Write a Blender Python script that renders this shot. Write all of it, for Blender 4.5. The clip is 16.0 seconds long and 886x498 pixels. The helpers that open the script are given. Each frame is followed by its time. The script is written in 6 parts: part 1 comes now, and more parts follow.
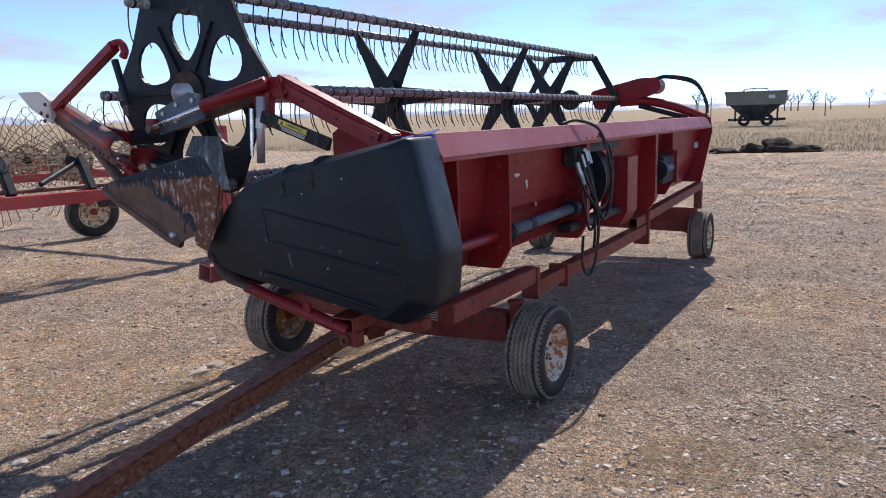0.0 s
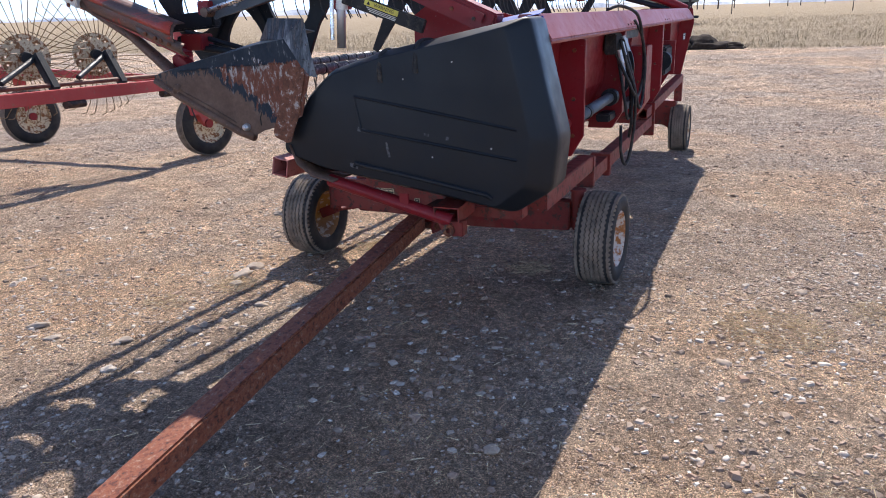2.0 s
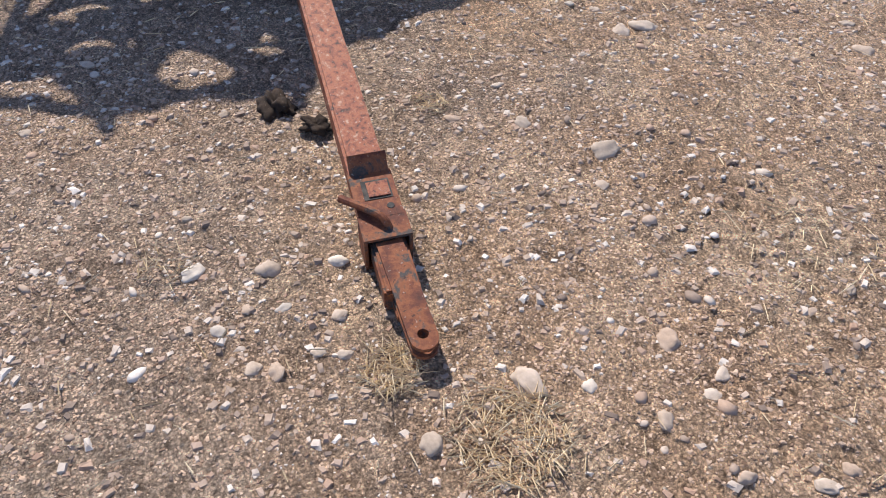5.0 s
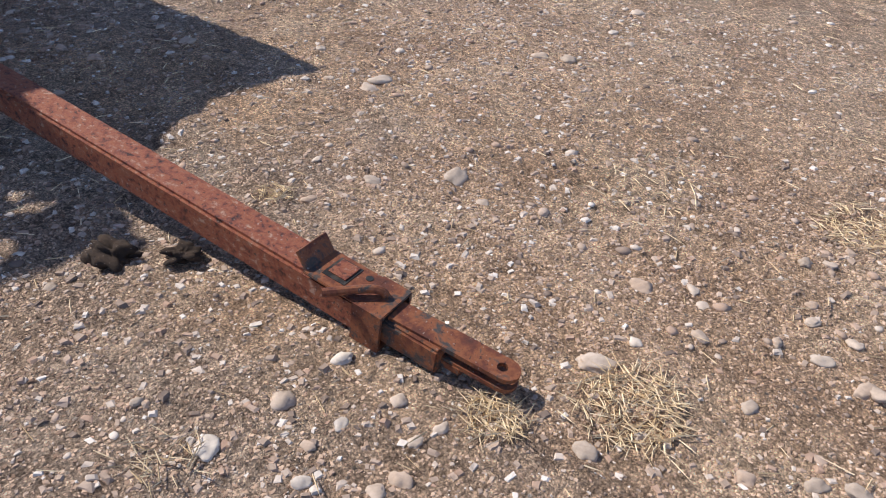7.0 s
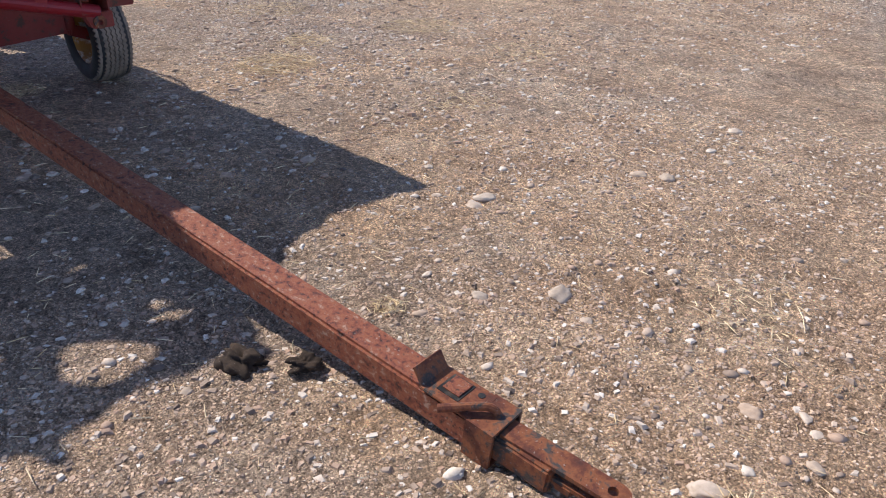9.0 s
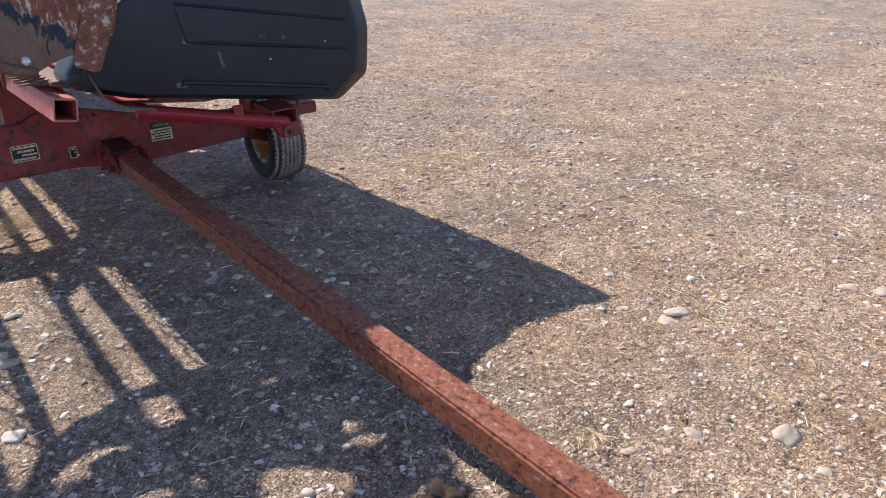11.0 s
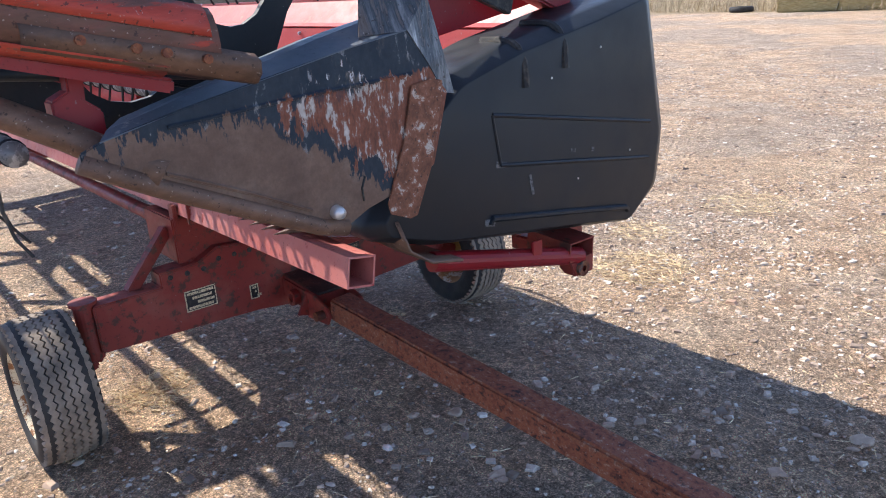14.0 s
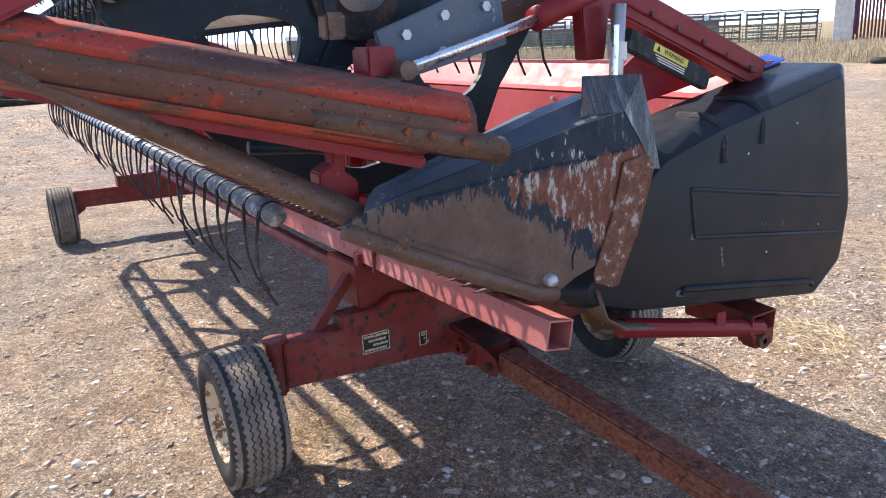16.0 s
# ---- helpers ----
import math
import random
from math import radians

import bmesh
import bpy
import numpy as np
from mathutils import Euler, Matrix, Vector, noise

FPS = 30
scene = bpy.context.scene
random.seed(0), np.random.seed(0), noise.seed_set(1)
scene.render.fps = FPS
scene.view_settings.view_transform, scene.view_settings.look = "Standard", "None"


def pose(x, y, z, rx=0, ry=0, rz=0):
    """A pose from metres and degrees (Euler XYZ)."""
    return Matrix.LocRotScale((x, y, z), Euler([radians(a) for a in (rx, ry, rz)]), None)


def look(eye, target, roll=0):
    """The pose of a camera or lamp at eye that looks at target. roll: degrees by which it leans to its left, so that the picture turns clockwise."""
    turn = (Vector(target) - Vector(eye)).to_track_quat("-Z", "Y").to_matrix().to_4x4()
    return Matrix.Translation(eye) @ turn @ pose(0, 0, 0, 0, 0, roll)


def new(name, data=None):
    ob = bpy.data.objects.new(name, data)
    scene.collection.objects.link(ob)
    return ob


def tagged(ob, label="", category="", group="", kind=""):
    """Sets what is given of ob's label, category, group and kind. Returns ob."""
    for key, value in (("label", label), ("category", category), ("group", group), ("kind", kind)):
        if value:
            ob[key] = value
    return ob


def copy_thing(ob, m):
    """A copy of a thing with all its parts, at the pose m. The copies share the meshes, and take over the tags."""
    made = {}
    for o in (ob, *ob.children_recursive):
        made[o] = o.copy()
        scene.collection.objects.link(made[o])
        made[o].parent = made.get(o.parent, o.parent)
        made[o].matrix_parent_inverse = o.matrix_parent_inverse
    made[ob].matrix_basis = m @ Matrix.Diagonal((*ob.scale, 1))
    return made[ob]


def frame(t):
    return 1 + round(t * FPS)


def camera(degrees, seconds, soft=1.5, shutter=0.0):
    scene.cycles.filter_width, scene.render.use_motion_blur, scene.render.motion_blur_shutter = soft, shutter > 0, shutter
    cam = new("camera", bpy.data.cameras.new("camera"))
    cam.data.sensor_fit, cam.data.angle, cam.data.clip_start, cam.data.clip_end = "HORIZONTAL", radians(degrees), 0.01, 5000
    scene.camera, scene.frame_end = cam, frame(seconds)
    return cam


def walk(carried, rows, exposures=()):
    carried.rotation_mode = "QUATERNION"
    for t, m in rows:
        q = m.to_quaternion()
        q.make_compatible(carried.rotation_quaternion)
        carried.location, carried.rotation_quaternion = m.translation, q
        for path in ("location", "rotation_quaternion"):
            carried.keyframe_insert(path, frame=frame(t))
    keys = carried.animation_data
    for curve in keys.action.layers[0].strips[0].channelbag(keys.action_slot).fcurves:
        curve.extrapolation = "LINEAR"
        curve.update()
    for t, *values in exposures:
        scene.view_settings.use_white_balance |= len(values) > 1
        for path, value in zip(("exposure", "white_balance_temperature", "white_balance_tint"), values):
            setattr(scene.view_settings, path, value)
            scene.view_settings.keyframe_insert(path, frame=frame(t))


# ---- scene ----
cam = camera(61.84, 16.0, 1.0)
PATH = [
    (0, (-4.03, -2.601, 1.597), (-2.325, -1.603, 1.286), -1.19),
    (0.5, (-4.086, -2.513, 1.578), (-2.376, -1.539, 1.221), -1.38),
    (1, (-4.31, -2.341, 1.566), (-2.588, -1.414, 1.146), -1.59),
    (1.5, (-4.353, -2.057, 1.515), (-2.613, -1.203, 1.02), -1.48),
    (2, (-4.425, -1.779, 1.529), (-2.669, -1.008, 0.963), -1.45),
    (2.5, (-4.701, -1.497, 1.521), (-2.931, -0.822, 0.881), -1.19),
    (3, (-4.819, -1.103, 1.43), (-3.051, -0.514, 0.705), -1.63),
    (3.5, (-5.038, -0.758, 1.478), (-3.236, -0.34, 0.717), -1.37),
    (4, (-5.209, -0.416, 1.444), (-3.454, -0.261, 0.498), 0.34),
    (4.5, (-5.321, -0.251, 1.389), (-3.789, -0.204, 0.105), -2.16),
    (4.7, (-5.403, -0.124, 1.396), (-3.929, -0.207, 0.046), -1.40),
    (6.8, (-4.876, 0.881, 1.209), (-3.946, -0.409, -0.004), 3.89),
    (7, (-4.887, 0.956, 1.241), (-3.956, -0.372, 0.07), 3.60),
    (7.5, (-4.872, 1.075, 1.28), (-3.888, -0.286, 0.193), 3.29),
    (8, (-4.863, 1.083, 1.29), (-3.808, -0.26, 0.249), 3.08),
    (8.2, (-4.871, 1.079, 1.296), (-3.789, -0.254, 0.271), 2.88),
    (10.5, (-4.763, 1.007, 1.425), (-3.342, -0.146, 0.618), -2.91),
    (11, (-4.553, 1.113, 1.432), (-3.073, 0.008, 0.664), -2.62),
    (11.5, (-4.334, 1.301, 1.484), (-2.81, 0.229, 0.756), -2.99),
    (12, (-3.927, 1.396, 1.432), (-2.382, 0.341, 0.727), -3.05),
    (12.5, (-3.605, 1.459, 1.495), (-2.05, 0.404, 0.81), -3.21),
    (13, (-3.358, 1.63, 1.551), (-1.811, 0.549, 0.888), -3.40),
    (13.5, (-3.129, 1.643, 1.54), (-1.615, 0.509, 0.89), -3.65),
    (14, (-2.937, 1.576, 1.577), (-1.466, 0.379, 0.941), -3.85),
    (14.5, (-2.923, 1.641, 1.633), (-1.481, 0.401, 1.014), -3.92),
    (15, (-2.88, 1.77, 1.633), (-1.409, 0.55, 1.043), -3.59),
    (15.5, (-2.853, 1.814, 1.675), (-1.283, 0.704, 1.124), -3.30),
    (16, (-2.84, 1.842, 1.691), (-1.182, 0.851, 1.174), -3.00),
]
walk(cam, [(t, look(eye, target, roll)) for t, eye, target, roll in PATH],
     exposures=[(0, 0.79, 6670, 14), (2.0, 1.17, 6670, 14), (3.5, 1.27, 6670, 14), (4.5, 1.09, 6670, 14), (6.8, 0.84, 6670, 14), (8.2, 0.91, 6670, 14), (10.5, 1.21, 6670, 13), (12.5, 1.54, 6650, 12), (14.5, 1.66, 6620, 11), (16, 1.62, 6620, 11)])

# ---- world, sun, exposure ----
SUN_EL, SUN_AZ = 46.8, 13.7          # degrees up; degrees from +x towards +y
to_sun = Vector((math.cos(radians(SUN_EL)) * math.cos(radians(SUN_AZ)), math.cos(radians(SUN_EL)) * math.sin(radians(SUN_AZ)), math.sin(radians(SUN_EL))))
world = bpy.data.worlds.new("sky")
scene.world = world
world.use_nodes = True
wn, wl = world.node_tree.nodes, world.node_tree.links
wn.clear()
sky = wn.new("ShaderNodeTexSky")
sky.sky_type = "NISHITA"
sky.sun_disc = False
sky.sun_elevation, sky.sun_rotation = radians(SUN_EL), radians(90 - SUN_AZ)
sky.altitude, sky.air_density, sky.dust_density, sky.ozone_density = 1600, 0.55, 0.1, 1.6
wc = wn.new("ShaderNodeTexCoord")
wm = wn.new("ShaderNodeMapping")
wm.inputs["Scale"].default_value = (1.2, 2.2, 11.0)
wl.new(wc.outputs["Generated"], wm.inputs["Vector"])
cl = wn.new("ShaderNodeTexNoise")
cl.inputs["Scale"].default_value, cl.inputs["Detail"].default_value, cl.inputs["Roughness"].default_value = 2.1, 8, 0.56
cl.inputs["Distortion"].default_value = 0.4
wl.new(wm.outputs["Vector"], cl.inputs["Vector"])
cr = wn.new("ShaderNodeValToRGB")
cr.color_ramp.elements[0].position, cr.color_ramp.elements[1].position = 0.47, 0.77
wl.new(cl.outputs["Fac"], cr.inputs["Fac"])
cm = wn.new("ShaderNodeMixRGB")
cm.inputs["Color2"].default_value = (2.25, 2.22, 2.17, 1)
wl.new(cr.outputs["Color"], cm.inputs["Fac"])
tint = wn.new("ShaderNodeMixRGB")
tint.blend_type = "MULTIPLY"
tint.inputs["Fac"].default_value, tint.inputs["Color2"].default_value = 1.0, (0.77, 0.85, 0.94, 1)
wl.new(sky.outputs["Color"], tint.inputs["Color1"])
wl.new(tint.outputs["Color"], cm.inputs["Color1"])
bg = wn.new("ShaderNodeBackground")
bg.inputs["Strength"].default_value = 0.15
wl.new(cm.outputs["Color"], bg.inputs["Color"])
wo = wn.new("ShaderNodeOutputWorld")
wl.new(bg.outputs["Background"], wo.inputs["Surface"])
sun = new("sun", bpy.data.lights.new("sun", "SUN"))
sun.data.energy, sun.data.angle, sun.data.color = 2.80, radians(0.55), (1.0, 0.95, 0.88)
sun.matrix_world = look((0, 0, 30), Vector((0, 0, 30)) - to_sun)
scene.view_settings.exposure = 0.0


# ---- materials ----
def ramp(nt, fac, stops, interp="LINEAR"):
    r = nt.nodes.new("ShaderNodeValToRGB")
    r.color_ramp.interpolation = interp
    while len(r.color_ramp.elements) < len(stops):
        r.color_ramp.elements.new(0.5)
    for e, (p, c) in zip(r.color_ramp.elements, stops):
        e.position = p
        e.color = (*c, 1) if len(c) == 3 else c
    nt.links.new(fac, r.inputs["Fac"])
    return r.outputs["Color"]


def noise_tex(nt, vec, scale, detail=4, rough=0.55, distort=0.0):
    n = nt.nodes.new("ShaderNodeTexNoise")
    n.inputs["Scale"].default_value, n.inputs["Detail"].default_value = scale, detail
    n.inputs["Roughness"].default_value, n.inputs["Distortion"].default_value = rough, distort
    nt.links.new(vec, n.inputs["Vector"])
    return n.outputs["Fac"]


def mix(nt, fac, a, b, mode="MIX"):
    m = nt.nodes.new("ShaderNodeMixRGB")
    m.blend_type = mode
    for sock, v in (("Fac", fac), ("Color1", a), ("Color2", b)):
        if isinstance(v, (int, float)):
            m.inputs[sock].default_value = v
        elif isinstance(v, tuple):
            m.inputs[sock].default_value = (*v, 1)
        else:
            nt.links.new(v, m.inputs[sock])
    return m.outputs["Color"]


def base_mat(name, rough=0.6, metal=0.0):
    m = bpy.data.materials.new(name)
    m.use_nodes = True
    nt = m.node_tree
    b = nt.nodes["Principled BSDF"]
    b.inputs["Roughness"].default_value, b.inputs["Metallic"].default_value = rough, metal
    b.inputs["Specular IOR Level"].default_value = 0.32
    c = nt.nodes.new("ShaderNodeTexCoord")
    return m, nt, b, c.outputs["Object"]


def bump(nt, b, height, strength, dist):
    n = nt.nodes.new("ShaderNodeBump")
    n.inputs["Strength"].default_value, n.inputs["Distance"].default_value = strength, dist
    nt.links.new(height, n.inputs["Height"])
    nt.links.new(n.outputs["Normal"], b.inputs["Normal"])


def paint(name, col, worn, amount, rough=0.45, scale=9.0, fade=None, metal=0.0, dusty=0.35):
    """Painted steel: faded patches, chips and scuffs down to a second colour, dust."""
    m, nt, b, co = base_mat(name, rough, metal)
    big = noise_tex(nt, co, scale * 0.25, 3)
    fine = noise_tex(nt, co, scale * 2.2, 8, 0.7)
    faded = fade or tuple(min(1, c * 1.35 + 0.02) for c in col)
    c1 = mix(nt, ramp(nt, big, [(0.35, (0, 0, 0)), (0.7, (1, 1, 1))]), col, faded)
    chips = ramp(nt, fine, [(1 - amount - 0.06, (0, 0, 0)), (1 - amount, (1, 1, 1))])
    c2 = mix(nt, chips, c1, worn)
    dust = ramp(nt, noise_tex(nt, co, scale * 0.8, 6, 0.65), [(0.5, (0, 0, 0)), (0.8, (dusty,) * 3)])
    c3 = mix(nt, dust, c2, (0.30, 0.24, 0.18))
    fleck = ramp(nt, noise_tex(nt, co, 62, 3, 0.6), [(0.70, (0, 0, 0)), (0.725, (0.6, 0.6, 0.6))])
    c3 = mix(nt, fleck, c3, tuple(0.5 * k + 0.22 for k in worn))
    grime = ramp(nt, noise_tex(nt, co, 85, 4, 0.65), [(0.33, (0.55, 0.55, 0.55)), (0.37, (0, 0, 0))])
    c3 = mix(nt, grime, c3, tuple(0.3 * k for k in col))
    nt.links.new(c3, b.inputs["Base Color"])
    nt.links.new(ramp(nt, fine, [(0.3, (rough - 0.08,) * 3), (0.8, (min(1, rough + 0.25),) * 3)]), b.inputs["Roughness"])
    bump(nt, b, fine, 0.15, 0.004)
    return m


def rusty(name, stops, scale=6.0, rough=0.75, stretch=(1, 1, 1), metal=0.15, bumpy=0.3):
    """Weathered plate: hard-edged flakes of several colours."""
    m, nt, b, co = base_mat(name, rough, metal)
    mp = nt.nodes.new("ShaderNodeMapping")
    mp.inputs["Scale"].default_value = stretch
    nt.links.new(co, mp.inputs["Vector"])
    v = mp.outputs["Vector"]
    f1 = noise_tex(nt, v, scale, 9, 0.68, 0.3)
    grain = noise_tex(nt, v, scale * 9, 5, 0.7)
    c = ramp(nt, f1, stops)
    c = mix(nt, 0.5, c, ramp(nt, grain, [(0.25, (0.45, 0.42, 0.40)), (0.75, (1.3, 1.25, 1.2))]), "MULTIPLY")
    pit = ramp(nt, noise_tex(nt, co, 75, 4, 0.6), [(0.345, (1, 1, 1)), (0.375, (0, 0, 0))])
    c = mix(nt, mix(nt, 1.0, pit, (0.75, 0.75, 0.75), "MULTIPLY"), c, (0.035, 0.024, 0.022))
    speck = ramp(nt, noise_tex(nt, co, 110, 3, 0.6), [(0.665, (0, 0, 0)), (0.69, (0.55, 0.55, 0.55))])
    c = mix(nt, speck, c, (0.42, 0.36, 0.31))
    nt.links.new(c, b.inputs["Base Color"])
    bump(nt, b, mix(nt, 0.5, mix(nt, 0.5, f1, grain), pit, "SUBTRACT"), bumpy, 0.006)
    return m


RED = paint("red_paint", (0.22, 0.009, 0.014), (0.12, 0.035, 0.03), 0.31, 0.34, 7, fade=(0.27, 0.020, 0.026), dusty=0.10)
RED_IN = paint("sun_faded_red_paint", (0.40, 0.055, 0.050), (0.36, 0.13, 0.10), 0.34, 0.45, 7, dusty=0.2)
TRAILER = paint("trailer_red_paint", (0.20, 0.020, 0.016), (0.085, 0.035, 0.026), 0.40, 0.48, 8, fade=(0.25, 0.045, 0.034), dusty=0.22)
TONGUE = rusty("rusted_red_steel", [(0.34, (0.030, 0.020, 0.018)), (0.41, (0.15, 0.050, 0.034)), (0.48, (0.26, 0.082, 0.046)), (0.545, (0.31, 0.118, 0.060)), (0.575, (0.20, 0.066, 0.042)), (0.60, (0.33, 0.16, 0.105)), (0.66, (0.40, 0.26, 0.19))], 46, 0.60, (0.8, 1, 1))
HUBM = rusty("dark_greasy_hub", [(0.30, (0.015, 0.015, 0.016)), (0.52, (0.05, 0.035, 0.03)), (0.66, (0.13, 0.065, 0.045))], 9, 0.55)
FLAKE = rusty("rust_with_pale_flakes", [(0.34, (0.12, 0.05, 0.032)), (0.50, (0.20, 0.085, 0.05)), (0.575, (0.26, 0.12, 0.08)), (0.60, (0.42, 0.36, 0.31)), (0.66, (0.48, 0.44, 0.40))], 30, 0.65)
PINK = paint("pink_faded_red_paint", (0.46, 0.125, 0.105), (0.30, 0.045, 0.04), 0.36, 0.5, 9, fade=(0.50, 0.19, 0.165), dusty=0.15)
# paler, pinker red, used on the top beam
PALE_RED = paint("pale_pinkish_red_paint", (0.34, 0.085, 0.085), (0.24, 0.03, 0.03), 0.33, 0.42, 5, fade=(0.40, 0.145, 0.145), dusty=0.12)
FADED = paint("pink_faded_paint", (0.42, 0.12, 0.11), (0.30, 0.05, 0.05), 0.4, 0.5, 20)
SCUFF = paint("grey_scuffed_plastic", (0.10, 0.105, 0.11), (0.03, 0.034, 0.04), 0.45, 0.6, 30)
EAR = rusty("scraped_dark_slate", [(0.30, (0.10, 0.065, 0.05)), (0.42, (0.14, 0.12, 0.11)), (0.47, (0.05, 0.06, 0.07)), (0.55, (0.12, 0.13, 0.14)), (0.62, (0.22, 0.23, 0.24)), (0.68, (0.40, 0.41, 0.41))], 7, 0.42, (1, 3.0, 0.5), 0.45)
WORN = rusty("worn_bright_red", [(0.36, (0.10, 0.055, 0.045)), (0.46, (0.17, 0.075, 0.058)), (0.50, (0.40, 0.055, 0.035)), (0.75, (0.46, 0.075, 0.05))], 7, 0.42, (0.7, 0.4, 1.6), 0.1)
HITCH = rusty("brown_rust", [(0.30, (0.06, 0.03, 0.025)), (0.45, (0.15, 0.050, 0.03)), (0.53, (0.27, 0.10, 0.045)), (0.60, (0.05, 0.055, 0.055)), (0.75, (0.24, 0.10, 0.06))], 11, 0.7)
def panel_mat():
    """Divider panel: bare brown steel below, dark paint along the top, a field of rust with pale flakes between."""
    m, nt, b, co = base_mat("flaking_dark_paint_on_rust", 0.6, 0.2)
    mp = nt.nodes.new("ShaderNodeMapping")
    mp.inputs["Scale"].default_value = (1, 2.4, 1)
    nt.links.new(co, mp.inputs["Vector"])
    v = mp.outputs["Vector"]
    sep = nt.nodes.new("ShaderNodeSeparateXYZ")
    nt.links.new(co, sep.inputs["Vector"])

    def math_node(op, a, c):
        n = nt.nodes.new("ShaderNodeMath")
        n.operation = op
        for i, s in enumerate((a, c)):
            if isinstance(s, (int, float)):
                n.inputs[i].default_value = s
            else:
                nt.links.new(s, n.inputs[i])
        return n.outputs[0]
    drip = nt.nodes.new("ShaderNodeMapping")
    drip.inputs["Scale"].default_value = (1, 3.0, 1)
    nt.links.new(co, drip.inputs["Vector"])
    flake = noise_tex(nt, v, 8.5, 9, 0.66, 0.2)
    jag = noise_tex(nt, drip.outputs["Vector"], 9.0, 9, 0.70, 0.1)
    Y, Z = sep.outputs["Y"], sep.outputs["Z"]
    wob = math_node("MULTIPLY", math_node("SUBTRACT", flake, 0.5), 0.40)
    spike = math_node("MULTIPLY", math_node("SUBTRACT", jag, 0.5), 0.42)
    # height above the pressed crease, and distance ahead of the slanting edge of the rust field
    up = math_node("SUBTRACT", Z, math_node("ADD", 1.428, math_node("MULTIPLY", Y, -0.060)))
    ahead = math_node("SUBTRACT", Y, math_node("ADD", 0.752, math_node("MULTIPLY", math_node("SUBTRACT", Z, 1.335), 1.45)))

    def step(value, at, soft=0.006):
        r = nt.nodes.new("ShaderNodeMapRange")
        r.inputs["From Min"].default_value, r.inputs["From Max"].default_value = at - soft, at + soft
        nt.links.new(value, r.inputs["Value"])
        return r.outputs["Result"]

    def both(a, c2):
        return math_node("MULTIPLY", a, c2)
    brown = ramp(nt, noise_tex(nt, co, 6, 7, 0.65), [(0.3, (0.105, 0.066, 0.050)), (0.55, (0.165, 0.108, 0.080)), (0.75, (0.23, 0.180, 0.145))])
    rust = ramp(nt, noise_tex(nt, v, 17, 9, 0.72), [(0.34, (0.10, 0.045, 0.030)), (0.50, (0.21, 0.075, 0.045)), (0.545, (0.20, 0.11, 0.085)), (0.565, (0.40, 0.36, 0.32)), (0.70, (0.50, 0.49, 0.47))])
    navy = ramp(nt, noise_tex(nt, v, 11, 8, 0.68), [(0.35, (0.014, 0.026, 0.042)), (0.62, (0.026, 0.040, 0.056)), (0.67, (0.20, 0.21, 0.22)), (0.74, (0.12, 0.075, 0.058))])
    scraped = ramp(nt, noise_tex(nt, drip.outputs["Vector"], 16, 8, 0.7), [(0.45, (0.03, 0.045, 0.06)), (0.53, (0.12, 0.10, 0.09)), (0.56, (0.52, 0.53, 0.54))])
    c = mix(nt, step(math_node("ADD", ahead, wob), 0.0), rust, brown)
    patch = both(step(math_node("ADD", ahead, spike), -0.045), math_node("SUBTRACT", 1.0, step(math_node("ADD", ahead, wob), 0.045)))
    c = mix(nt, both(patch, step(flake, 0.44)), c, navy)
    c = mix(nt, both(step(math_node("ADD", up, spike), -0.012), step(Y, 0.60, 0.12)), c, navy)
    c = mix(nt, both(step(math_node("ADD", up, math_node("MULTIPLY", spike, 0.25)), 0.0, 0.003), step(noise_tex(nt, v, 6.5, 8, 0.62), 0.42)), c, navy)
    spot = both(step(math_node("ADD", up, wob), 0.03), both(step(Y, 0.46, 0.04), math_node("SUBTRACT", 1.0, step(Y, 0.66, 0.04))))
    c = mix(nt, both(spot, step(flake, 0.52)), c, scraped)
    c = mix(nt, 0.5, c, ramp(nt, noise_tex(nt, co, 70, 4, 0.7), [(0.25, (0.55, 0.53, 0.52)), (0.75, (1.25, 1.22, 1.2))]), "MULTIPLY")
    nt.links.new(c, b.inputs["Base Color"])
    bump(nt, b, flake, 0.3, 0.005)
    return m


PANEL = panel_mat()
BARE = rusty("brown_weathered_steel", [(0.28, (0.065, 0.045, 0.037)), (0.45, (0.15, 0.094, 0.068)), (0.58, (0.20, 0.125, 0.092)), (0.68, (0.27, 0.21, 0.16))], 5, 0.55, (1, 0.5, 1), 0.35)
COVER = rusty("worn_red_over_rust", [(0.30, (0.07, 0.045, 0.035)), (0.50, (0.14, 0.075, 0.055)), (0.60, (0.17, 0.07, 0.055)), (0.615, (0.36, 0.055, 0.035)), (0.75, (0.42, 0.08, 0.05))], 4.2, 0.5, (1, 0.45, 1.9), 0.2)
SLATE = paint("slate_grey_paint", (0.075, 0.10, 0.125), (0.28, 0.28, 0.27), 0.33, 0.42, 6)
BLACK = paint("black_reel_paint", (0.009, 0.014, 0.019), (0.06, 0.06, 0.06), 0.25, 0.46, 9, fade=(0.014, 0.020, 0.026), dusty=0.08)
TUBE = paint("worn_black_tube", (0.13, 0.138, 0.15), (0.42, 0.425, 0.43), 0.42, 0.30, 20, fade=(0.19, 0.20, 0.21), metal=0.2)
TINE = paint("black_spring_steel", (0.018, 0.018, 0.018), (0.06, 0.05, 0.045), 0.3, 0.5, 20)
HOSE = paint("black_rubber_hose", (0.014, 0.014, 0.015), (0.05, 0.05, 0.05), 0.25, 0.5, 20)
CHROME = paint("chrome", (0.72, 0.72, 0.74), (0.40, 0.36, 0.32), 0.30, 0.22, 12, metal=1.0)
GALV = paint("zinc_steel", (0.50, 0.50, 0.50), (0.30, 0.22, 0.16), 0.32, 0.45, 14, metal=0.8)
